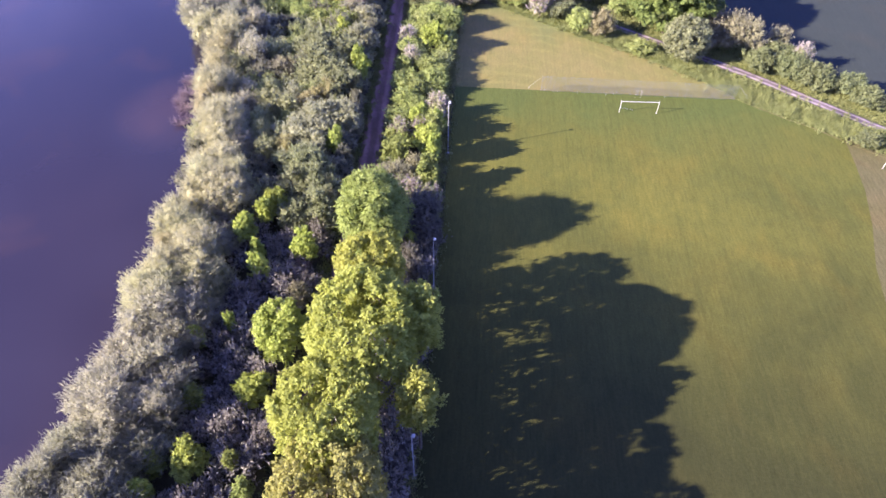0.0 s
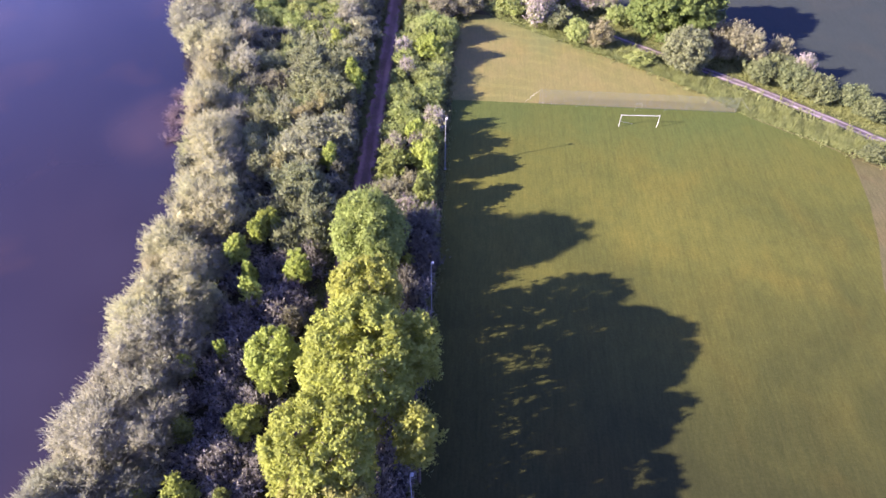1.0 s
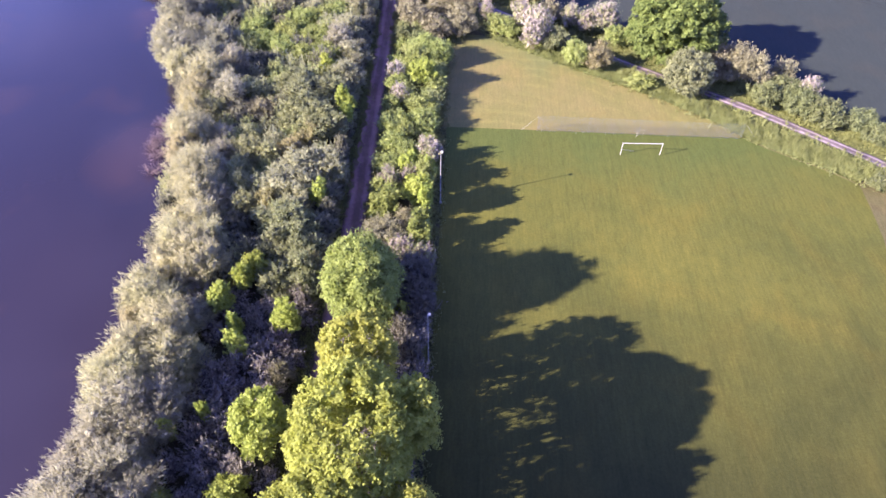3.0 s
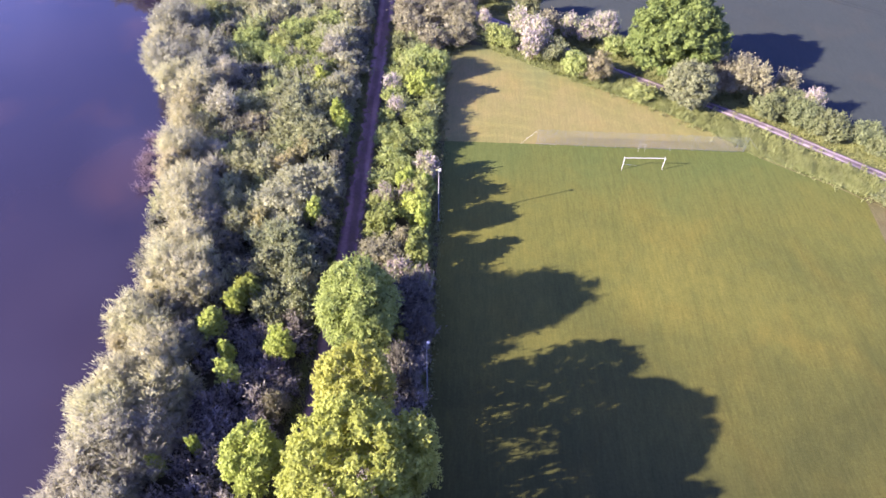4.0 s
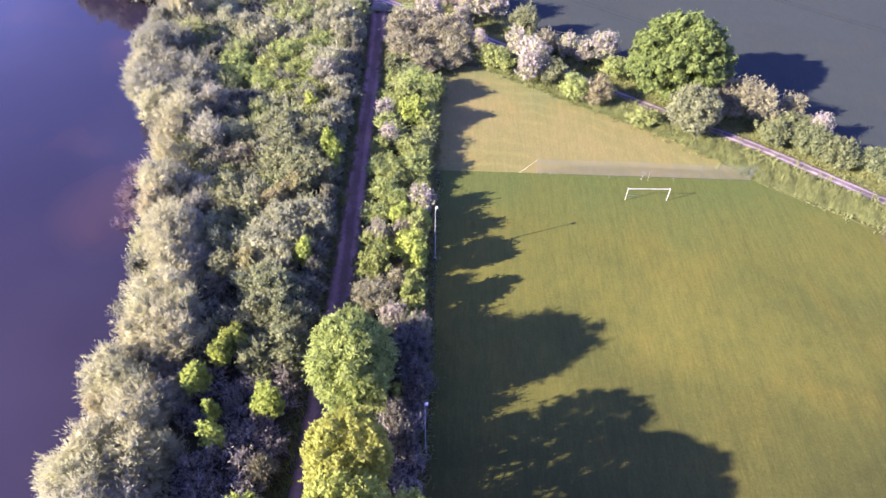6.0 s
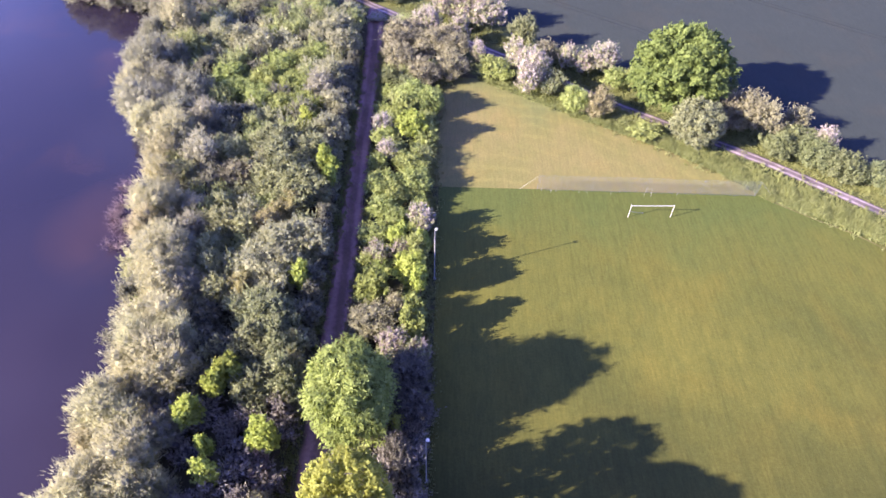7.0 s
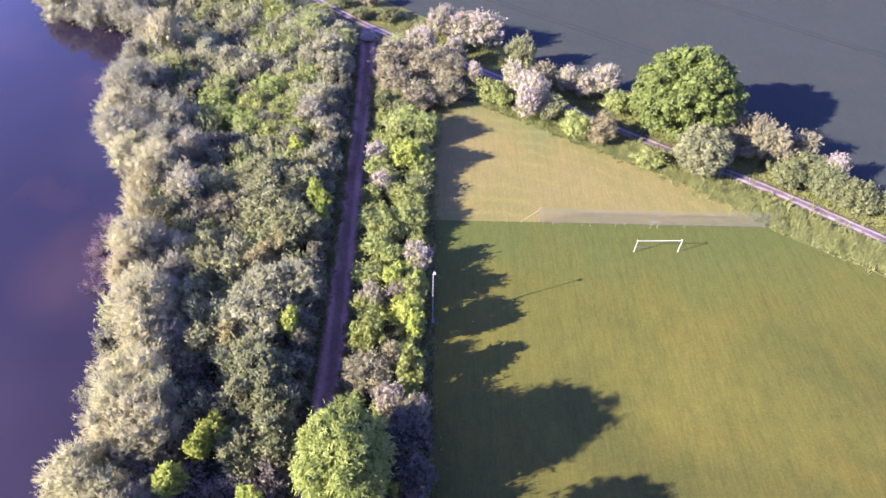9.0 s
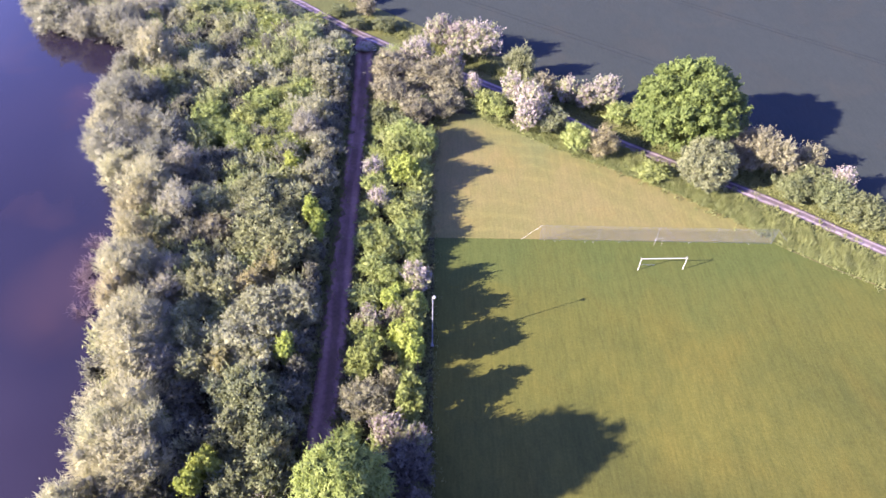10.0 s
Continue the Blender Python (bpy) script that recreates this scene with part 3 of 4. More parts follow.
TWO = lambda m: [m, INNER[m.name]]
willow = Species("willow_tree", "willow", "pale silver-grey feathery willow on the lake bank", "willows along the shore", [(2.9, 7.0, 3), (4.4, 8.3, 4)], TWO(M_WILLOW), 34,
                 lobe=1.1, per=9, length=0.47, width=0.09, spread=0.14, out=0.75, up=0.7, jitter=0.27, sprig=0.95, lead=1.0, shrink=0.84, ruffle=0.22, detail=1, spacing=0.95)
sallow = Species("sallow_bush", "bush", "grey-green dense sallow bush in the wooded strip", "bushes of the wooded strip", [(2.0, 5.2, 3), (3.8, 6.4, 4)], TWO(M_SALLOW), 25,
                 lobe=0.8, per=8, length=0.4, width=0.19, spread=0.13, out=0.5, up=0.8, jitter=0.4, sprig=0.7, lead=0.75, shrink=0.84, ruffle=0.8, spacing=0.8)
thorn = Species("thorn_bush", "bush", "brownish grey-leaved thorn bush", "thorn bushes", [(1.9, 5.0, 2), (3.2, 6.5, 3)], TWO(M_DULL), 32,
                lobe=0.75, per=9, length=0.34, width=0.13, spread=0.13, out=0.5, up=0.7, jitter=0.4, sprig=0.85, lead=0.7, shrink=0.82, spacing=0.8)
lime = Species("sapling", "young tree", "bright lime-green leafy young tree above the scrub", "lime-green saplings", [(1.2, 6.0, 3), (2.2, 6.8, 3)], TWO(M_LIME), 27,
               lobe=0.6, per=9, length=0.3, width=0.24, spread=0.13, out=0.5, up=0.3, low=0.8, sprig=0.35, shrink=0.8, spacing=0.62)
bramble = Species("hedge_bush", "bush", "yellow-green bushy hedge growth", "hedge bushes", [(1.9, 4.0, 3), (3.4, 5.0, 4)], TWO(M_BRAMBLE), 28,
                  lobe=0.72, per=8, length=0.36, width=0.17, spread=0.12, out=0.5, up=0.7, jitter=0.45, sprig=0.7, lead=0.65, shrink=0.86, ruffle=0.8, spacing=0.9)
hawthorn = Species("hawthorn", "hawthorn", "hawthorn bush covered in white-pink blossom", "hawthorns in blossom", [(1.8, 5.2, 3), (3.3, 6.6, 3)], [M_SALLOW, INNER[M_SALLOW.name], M_FLOWER], 30,
                   lobe=0.55, per=9, length=0.28, width=0.17, spread=0.11, out=0.5, up=1.3, bloom=0.62, sprig=0.9, lead=0.8, shrink=0.85, ruffle=0.8, spacing=0.75)
filler = Species("scrub_bush", "bush", "low tangled grey scrub bush in the shade of taller trees", "low scrub of the wooded strip", [(2.4, 3.4, 4)], TWO(M_SCRUB), 11,
                 lobe=0.85, per=7, length=0.46, width=0.2, spread=0.16, out=0.5, up=0.8, jitter=0.45, sprig=0.9, lead=0.7, shrink=0.8, spacing=0.8)

for row in [(-88.3, 168.1, 5.1, 8.5), (-79.5, 164.2, 4.9, 8.5), (-72, 161.9, 4.4, 8.5), (-65.8, 155.3, 3.2, 8.5), (-94.6, 173.4, 4.7, 8.5), (-77.3, 174.8, 5.1, 8.5),
            (-87.9, 178.8, 5.3, 8.5), (-64.6, 143.8, 2.5, 7.5), (-63.4, 134, 3.7, 7.5), (-57.2, 134.9, 3.5, 7.5), (-56.9, 126.5, 3.3, 7.5), (-50.1, 122.2, 3.3, 8),
            (-50.2, 116, 3.6, 8)]:
    willow.set(*row, M_WILLOW_DIM)
for row in [(-68.7, 168.5, 5.1, 7.5), (-44.6, 114.4, 3.1, 8), (-43.2, 104.2, 3.3, 8), (-41.2, 92.7, 2.2, 6), (-39.9, 88.9, 2.8, 6), (-33.9, 43.2, 3.1, 8),
            (-39.3, 32.7, 3.3, 8.5), (-35.6, 28.4, 3.6, 8.5), (-34.9, 36.4, 2.9, 8.5), (-32.6, 30.7, 2.7, 8.5), (-26.8, 124.9, 3.2, 7)]:
    willow.set(*row, M_WILLOW_GREY)
for row in [(-59.4, 147.4, 3.3, 11.5), (-61.1, 124.8, 2.9, 8), (-58.9, 118.5, 2.9, 8), (-54.4, 113, 2.8, 8), (-42.7, 84.2, 3, 8), (-39.9, 76.9, 3.1, 8.5),
            (-39.4, 67.3, 3, 8.5), (-35.8, 67.5, 3.1, 8.5), (-34.6, 63.3, 3.1, 8.5), (-41.2, 58.7, 2.9, 8.5), (-38.7, 48.5, 3.4, 8.5), (-34.2, 48, 3.2, 8.5)]:
    willow.set(*row, M_WILLOW)
for row in [(-49.5, 104.6, 2.8, 7.5), (-47.5, 98.9, 2.5, 7.5), (-46.2, 87.5, 2.3, 7.5), (-41.3, 55.4, 1.6, 6)]:
    willow.set(*row, M_WILLOW_GOLD)
for row in [(-55.1, 139.4, 3.7, 6.5), (-55.5, 169.7, 5.4, 6.5), (-32.1, 157.7, 4.3, 6.5), (-34.9, 147.9, 3.2, 6.5), (-21.5, 154.9, 2.5, 4.5), (-24.2, 154.8, 2.2, 4.5)]:
    sallow.set(*row, M_SALLOW_GREEN)
for row in [(-50.2, 145.3, 3.9, 6.5), (-45.2, 142.7, 3, 6.5), (-41.4, 141.4, 2.6, 6.5), (-60.5, 169.5, 4.8, 6.5), (-25.8, 156.5, 3.1, 6.5), (-26.8, 148.7, 2.6, 6.5),
            (-25.1, 142, 3.3, 6.5), (-25.8, 131.2, 3.7, 6.5), (-29.3, 145.3, 3.4, 6.5), (-28.2, 85.4, 3.4, 6.5), (-25.4, 86.1, 3.4, 6.5), (-22.4, 86.2, 3.1, 6.5),
            (-28.8, 81.6, 3.5, 6.5), (-26.6, 77.8, 3.4, 6.5), (-25.3, 81.2, 3, 6.5), (-22.4, 113.4, 2.9, 6.5), (-23.3, 120.6, 2.6, 6.5)]:
    sallow.set(*row, M_SALLOW_GREY)
for row in [(-38.3, 106.8, 3.5, 6), (-36, 89.4, 2.9, 6), (-36.3, 93.5, 2.2, 6), (-32.7, 88.4, 2, 6), (-36.9, 84.6, 3, 6), (-35.1, 80.9, 2.8, 6),
            (-33.1, 77.1, 2.3, 6), (-44.4, 100, 2.6, 6)]:
    sallow.set(*row, M_SALLOW)
for row in [(-36.7, 100.9, 3.2, 5.5), (-21.9, 49.2, 1.1, 4.5), (-21.5, 48.9, 1.8, 4.5), (-13.7, 148.7, 4.5, 5.6), (-7.2, 144.6, 4.2, 5.6), (-13.1, 138.4, 3.6, 5.6),
            (-8, 134.1, 3.2, 5), (-4.3, 147.3, 3.1, 5.6), (-2.1, 143.6, 3, 5.5), (-2.5, 136.8, 3.1, 5.5), (-16.3, 144.6, 2.6, 5.5), (-12.4, 73, 2.9, 5),
            (-9.2, 75.3, 1.5, 5), (-20.7, 175.7, 2.4, 4), (-23.9, 182.1, 2.2, 4), (16.9, 143, 2.2, 5), (47.3, 121.7, 3.5, 7.5), (51.5, 120.9, 3.7, 7.5),
            (54.6, 118.8, 2.4, 7.5), (60.4, 120.7, 2.3, 5.5)]:
    thorn.set(*row, M_DULL)
for row in [(-27.7, 102.4, 5.9, 7.5), (-31, 106.9, 4.4, 7.5), (-25.8, 96.4, 4.2, 7.5), (-32.1, 107.5, 3.6, 6.5), (-25.4, 105, 3.5, 6.5), (-26, 72.5, 4.1, 7),
            (-25.8, 67.7, 3.5, 7), (-22.9, 68.7, 3.3, 7), (-24.8, 73.7, 3.1, 7), (-21.5, 64.7, 2.5, 7), (-23.7, 63.1, 3.1, 5.5), (-25.8, 61.9, 2.2, 5.5),
            (-20.3, 62.7, 2.2, 5.5), (12.6, 149.1, 2.9, 7), (17, 130.8, 2.8, 5)]:
    sallow.set(*row, M_SALLOW_DARK)
for row in [(-29, 90.2, 2.6, 6), (-27.2, 93.9, 2.9, 6), (-29.9, 77.1, 1.8, 6), (-21.1, 69, 1.4, 5.5), (-21.1, 65.7, 1.5, 5.5), (-22.2, 96.8, 1.4, 5.5)]:
    sallow.set(*row, M_SALLOW_GOLD)
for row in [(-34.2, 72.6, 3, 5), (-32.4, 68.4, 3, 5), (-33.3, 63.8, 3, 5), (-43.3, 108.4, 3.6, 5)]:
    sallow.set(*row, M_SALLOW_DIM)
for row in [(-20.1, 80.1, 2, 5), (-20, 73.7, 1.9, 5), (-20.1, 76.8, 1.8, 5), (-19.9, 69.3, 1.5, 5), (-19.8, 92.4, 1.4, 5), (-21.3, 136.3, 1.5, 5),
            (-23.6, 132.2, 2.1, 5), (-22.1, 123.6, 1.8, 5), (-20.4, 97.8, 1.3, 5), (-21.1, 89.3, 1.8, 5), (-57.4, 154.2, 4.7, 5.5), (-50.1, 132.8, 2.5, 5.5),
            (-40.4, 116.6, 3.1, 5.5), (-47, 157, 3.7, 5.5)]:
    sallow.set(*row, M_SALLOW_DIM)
for row in [(-49.4, 171.1, 5.1, 5), (-45.2, 169.1, 4.3, 5), (-39.5, 164.5, 4.5, 5), (-42.2, 153.6, 2.9, 5), (-36.2, 135.1, 4.7, 5), (-32.1, 137.1, 4, 5),
            (-37.8, 128.9, 3.9, 5), (-32.4, 127.3, 4.2, 5), (-45.3, 130.4, 4, 5), (-43.8, 124.7, 3.5, 5), (-32.4, 120.8, 3.9, 5), (-37.7, 123.2, 3.2, 5),
            (-34.1, 169.5, 4.6, 5), (-28.8, 138.6, 3.3, 5), (-40.5, 145.7, 2.6, 5), (-28.6, 121.5, 3.3, 5), (-41.2, 125.4, 2.9, 5), (-9.1, 125.7, 3.6, 5.2),
            (-6.7, 123.8, 2.6, 5.2), (-11.1, 121.4, 2.2, 5.2), (-15.3, 112.9, 2.3, 4), (-14.7, 106.4, 1.8, 4)]:
    bramble.set(*row, M_BRAMBLE)
for row in [(-8.2, 101.6, 3.4, 4), (-13, 100.5, 3, 4), (-12.3, 94.9, 2.5, 4), (-13.3, 89.5, 2.2, 4), (-9.4, 106.6, 2.5, 4), (-7.4, 85.6, 2, 5.9),
            (-10.7, 98.3, 2.2, 4), (-10.4, 92.8, 2, 4), (-14.9, 84.1, 1.5, 3.6), (-14.4, 77.6, 1.5, 3.6), (-13.6, 69, 1.5, 3.6), (5.5, 137.2, 2.5, 4.5),
            (7.7, 135.3, 2.1, 4.5), (29.9, 134.6, 2.4, 4), (33.2, 135, 2.5, 4), (38.9, 126.7, 1.7, 4), (21, 125.9, 2.8, 5), (32.9, 118.2, 2.5, 2.7)]:
    bramble.set(*row, M_BRAMBLE)
for row in [(-27.1, 114.4, 1.6, 7), (-21.6, 103.2, 1.9, 7), (-20.6, 99, 1.1, 7), (-22.3, 78.9, 1.5, 7), (-28.2, 64.2, 1.8, 7), (-29.2, 62.1, 1.2, 7),
            (-31.4, 58.5, 1.5, 7), (-27.6, 51.9, 1.5, 7), (-22.3, 56.2, 1.7, 7), (-28.4, 54.7, 0.8, 7), (-32.2, 40.8, 0.8, 6), (-28.7, 43, 0.7, 6),
            (-28, 25.7, 1.8, 6), (-31.7, 22.1, 1.2, 6), (-23.4, 34.3, 2.1, 6), (-7.7, 57.9, 1.1, 6.5), (-9.4, 114.8, 2.5, 6.3), (-9.7, 87.8, 1.8, 5.9),
            (-6.2, 87.1, 1.1, 5.9), (-7.6, 81.1, 2, 6.8), (-6.2, 79, 1.1, 6.8)]:
    lime.set(*row, M_LIME)
for row in [(-30.7, 33.1, 1.4, 5), (-31.7, 25.3, 1.2, 5), (-23.5, 26, 0.9, 5), (-21.5, 23, 1.2, 5), (-12.6, 78.5, 2.2, 5.9), (-6.7, 73.1, 2.1, 6.8)]:
    lime.set(*row, M_LIME_DIM)
for row in [(-19.8, 160.2, 2.2, 5), (-7.9, 153.4, 2.7, 6.5), (-0.9, 150, 2.3, 6.5), (-14.5, 115.9, 1.8, 5), (-12.9, 108.5, 1.7, 5), (-6.7, 92.5, 2.1, 5),
            (5.1, 157.6, 3.8, 7.5), (2.8, 142.6, 1.6, 5), (10.2, 139.5, 2.1, 7), (13.5, 135.3, 3.6, 7), (12.6, 130.7, 2.3, 7), (21.3, 140.7, 2.1, 5.5),
            (28.3, 139.3, 3.2, 6.5), (63.1, 114.4, 2, 5.5)]:
    hawthorn.set(*row, M_FLOWER)
for row in [(-11.6, 130.4, 2.1, 3.6), (-14.7, 133.2, 1.9, 3.6), (-16.3, 169.7, 3, 2.6), (-22.8, 169.9, 2, 2.6), (-27.3, 175.9, 2.2, 2.6), (54.9, 113.7, 2.9, 4.6),
            (59.2, 115.5, 3.4, 4.6), (61.1, 110.7, 3.1, 4.6), (63.7, 108.6, 3.1, 4.6), (65.3, 106.8, 2.4, 4.6), (60.1, 112.7, 2.6, 4.6), (70.2, 106.2, 3.1, 4),
            (72, 102.3, 3.1, 4), (67.7, 90.5, 2.1, 2.6)]:
    bramble.set(*row, M_HEDGE)
for row in [(-12.4, 84.8, 1.6, 5), (-9.2, 85.4, 1.4, 5), (-8.7, 69, 2, 5.9), (-5.9, 67.7, 1.6, 5.9), (-3.7, 161.2, 3.6, 7), (1.3, 158.9, 3.6, 7),
            (24.3, 138.9, 2.1, 5)]:
    hawthorn.set(*row, M_FLOWER_PINK)
for row in [(-7.2, 64.5, 3, 6.5), (-6.4, 59.5, 2.6, 7.2), (-7.6, 55.2, 1.6, 6.8), (-6.3, 52, 1.7, 6.8)]:
    thorn.set(*row, M_DULL_DARK)
for row in [(25.5, 124.8, 2.7, 5.2)]:
    thorn.set(*row, M_STRAW)

for row in [(-34.2, 40, 3.2, 7.5), (-38.6, 40, 3.2, 7.5), (-38.7, 36.5, 3.5, 7.5), (-32.7, 33.2, 2.7, 6.5), (-40, 29.9, 2.8, 7.5)]:
    willow.set(*row, M_WILLOW_GREY)
for row in [(-32.9, 49.9, 2.7, 7), (-41, 46.6, 2.7, 7.5), (-37.4, 48.7, 3, 7.5), (-38.7, 56.9, 3.2, 7.5)]:
    willow.set(*row, M_WILLOW)
# Nearest willows get dimmer leaves: a vignette-like falloff put into leaf colour.
for row in [(-35.2, 22, 3.2, 8), (-41.7, 19.8, 3.2, 8), (-40.5, 25.9, 2.6, 7.5), (-33, 26.2, 2.9, 6.5), (-41.1, 21.1, 3.2, 7.5), (-33.1, 20.2, 3, 6.5),
            (-36.4, 25.6, 3.2, 7.5)]:
    willow.set(*row, M_WILLOW_DIM)
for row in [(-36.2, 62, 2.8, 6.8), (-35.4, 67, 2.8, 6.6), (-37.6, 77.4, 2.8, 6.6), (-34.4, 56.5, 2.4, 6.2), (-38.6, 83, 2.8, 6.6)]:
    willow.set(*row, M_WILLOW_GREY)
# Bushes added to plug a gap that let a sun streak onto the track.
for row in [(-22.6, 117.8, 1.9, 5), (-23.4, 121.3, 2, 5.4), (-22.4, 114.8, 1.7, 4.6)]:
    sallow.set(*row, M_SALLOW_DIM)
# The last of these, close by, is dimmed for that falloff too.
for row in [(-55.6, 118.6, 5, 8.8), (-60.5, 132.5, 4.6, 8.8), (-38.7, 22.4, 4.5, 8.6)]:
    willow.set(*row, M_WILLOW_DIM)
for row in [(-49.3, 109, 4.4, 8.8), (-45.4, 92.5, 4.2, 8.8), (-41.5, 81.2, 4.3, 8.8), (-38.7, 71.3, 4.5, 8.8), (-37.6, 64.5, 4.2, 8.8), (-37, 52.8, 4.1, 8.8), (-38.1, 45.6, 4.2, 8.8)]:
    willow.set(*row, M_WILLOW)
for row in [(-35.9, 32.1, 5.2, 9), (-38, 42.8, 4.5, 9)]:
    willow.set(*row, M_WILLOW_GREY)


def big_tree(name, category, label, x, y, rx, ry, low, high, mat, seed, clumps, per, length, width, size, count, thick=0.35, shrink=0.6, spread=0.16, **more):
    root = new(name)
    root.location = (x, y, ground_z(x, y))
    me, lobes = crown_mesh("crown", seed, TWO(mat), rx, ry, low, high, count, size, clumps, per, length, width, spread, shrink=shrink, **more)
    part("trunk", stem_mesh("trunk", seed, lobes, high, thick), root, "grey-brown bark")
    part("crown", me, root)
    PLANTS.append((x, y, 0.5 * (rx + ry), high))
    return tagged(root, label, category)


MAPLE = "yellow-green broad-crowned maple beside the dirt track"
PUFFS = dict(ruffle=0.8, even=0.4, shrink=0.3, core=0.4, thin=0.8, flat=0.5, up=0.5, sprig=0.28, spread=0.13)
RAGGED = {**PUFFS, "even": 0.12, "flat": 0.3, "sprig": 0.5}
big_tree("maple_tree", "maple", MAPLE, -10.3, 36.6, 5.5, 7.0, 6.0, 18.0, M_MAPLE, 3, 4300, 9, 0.3, 0.25, 0.52, 520, **PUFFS)
big_tree("maple_tree", "maple", MAPLE, -11.4, 46.6, 3.8, 4.2, 4.0, 15.4, M_MAPLE, 14, 2000, 9, 0.3, 0.25, 0.5, 200, 0.25, **PUFFS)
big_tree("maple_tree", "maple", MAPLE, -12.4, 27.4, 4.9, 5.2, 6.5, 16.9, M_MAPLE, 4, 2700, 9, 0.3, 0.25, 0.52, 320, **PUFFS)
big_tree("maple_tree", "maple", "olive-brown tinged maple at the end of the row", -10.9, 20.4, 5.0, 5.0, 6.5, 15.6, M_MAPLE_OLIVE, 5, 2200, 9, 0.3, 0.25, 0.52, 270, **PUFFS)
big_tree("maple_tree", "maple", MAPLE, -11.4, 12.2, 5.0, 5.4, 6.0, 16.4, M_MAPLE, 6, 1300, 9, 0.4, 0.32, 0.75, 130, **PUFFS)
big_tree("maple_tree", "maple", "small bright green maple at the edge of the pitch", -3.9, 30.4, 2.0, 2.3, 6.0, 14.8, M_MAPLE, 7, 950, 9, 0.3, 0.25, 0.46, 70, 0.18, **RAGGED)
# Side lobe of the first maple's crown, added as a tree with its own trunk.
big_tree("maple_tree", "maple", "side lobe of the big maple, built as an added tree", -5.1, 39.4, 2.6, 3.4, 7.0, 16.4, M_MAPLE, 16, 1500, 9, 0.3, 0.25, 0.46, 120, 0.2, **RAGGED)
big_tree("maple_tree", "maple", "small yellow-green maple above the scrub", -21.5, 41.0, 2.6, 3.2, 1.5, 9.2, M_LIME, 17, 1300, 9, 0.3, 0.25, 0.48, 90, 0.16, **PUFFS)
big_tree("ash_tree", "ash", "round olive-green ash tree beside the dirt track", -13.0, 59.6, 4.3, 4.9, 1.2, 14.6, M_ASH, 8, 4000, 10, 0.44, 0.16, 0.85, 120, out=0.3, up=-0.6, sprig=0.9, lead=0.9, ruffle=0.8, even=0.25, shrink=0.75)
big_tree("oak_tree", "oak", "large round green oak beside the lane and crop", 39.9, 128.2, 9.1, 8.3, 0.8, 15.2, M_OAK, 9, 5600, 10, 0.4, 0.28, 1.0, 230, 0.36, ruffle=0.9, even=0.16, shrink=0.8)
big_tree("hazel_bush", "bush", LABELS["pale hazel leaves"], 40.9, 116.4, 4.0, 4.0, 0.3, 8.4, M_HAZE, 21, 2300, 9, 0.32, 0.18, 0.62, 150, 0.2, even=0.3, shrink=0.82, flat=0.35, up=0.6)

SCRUB = "low tangled grey scrub bush in the shade of taller trees"

# low scrub closes the gaps of the wooded strips
rnd = random.Random(11)
spots = [(x + rnd.uniform(-1.2, 1.2), y + rnd.uniform(-1.2, 1.2)) for y in np.arange(10, 180, 2.4) for x in np.arange(-86, -5, 2.4)]
rnd.shuffle(spots)
spots.sort(key=lambda p: (p[1] > 70) + (p[1] > 108))
for x, y in spots:
    r = rnd.uniform(1.5, 2.5) if y < 66 else rnd.uniform(1.9, 2.9)
    west = shore_x(y) + (3.4 if y < 66 else 1.5) < x < track_x(y) - 2.4 - 0.6 * r
    east = track_x(y) + 2.3 + 0.6 * r < x < -6.0 - 0.3 * r
    if filler.n >= 330 or not (west or east) or y > 161.5 - 0.9 * (x + 18.7):
        continue
    if all((x - a) ** 2 + (y - b) ** 2 > ((0.42 if y < 70 else 0.5) * (r + c)) ** 2 for a, b, c, _ in PLANTS):
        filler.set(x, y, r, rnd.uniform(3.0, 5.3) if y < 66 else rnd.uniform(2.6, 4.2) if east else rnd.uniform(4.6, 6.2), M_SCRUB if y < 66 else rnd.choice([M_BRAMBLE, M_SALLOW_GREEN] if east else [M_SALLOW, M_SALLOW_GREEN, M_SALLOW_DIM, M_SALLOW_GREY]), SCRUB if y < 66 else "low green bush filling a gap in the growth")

# Two rows added to block the low sun beneath the maple crowns.
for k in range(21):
    filler.set(-6.3 + 0.4 * math.sin(2.1 * k), 13.5 + 2.3 * k, 1.9, 4.4, M_SCRUB, "low dense scrub added at the pitch edge to block low sun")
    filler.set(-8.6 + 0.5 * math.cos(1.7 * k), 13.0 + 2.3 * k, 2.2, 7.4 if k < 14 else 5.2, M_SCRUB, "tall hidden scrub added under the maples to block low sun")
for k in range(27):
    bramble.set(-7.3 + 0.4 * math.sin(1.9 * k), 62.0 + 2.5 * k, 1.5, 2.7 + 0.5 * math.sin(2.7 * k), M_BRAMBLE, "low green bush at the foot of the hedge")
for k in range(36):
    y = 61.0 + 2.5 * k
    sallow.set(track_x(y) - 3.3 + 0.3 * math.sin(2.3 * k), y, 1.15, 2.3 + 0.6 * math.sin(1.7 * k), (M_SALLOW_DIM, M_SALLOW_GREY, M_SALLOW)[k % 3], "low grey-green bush at the edge of the dirt track")


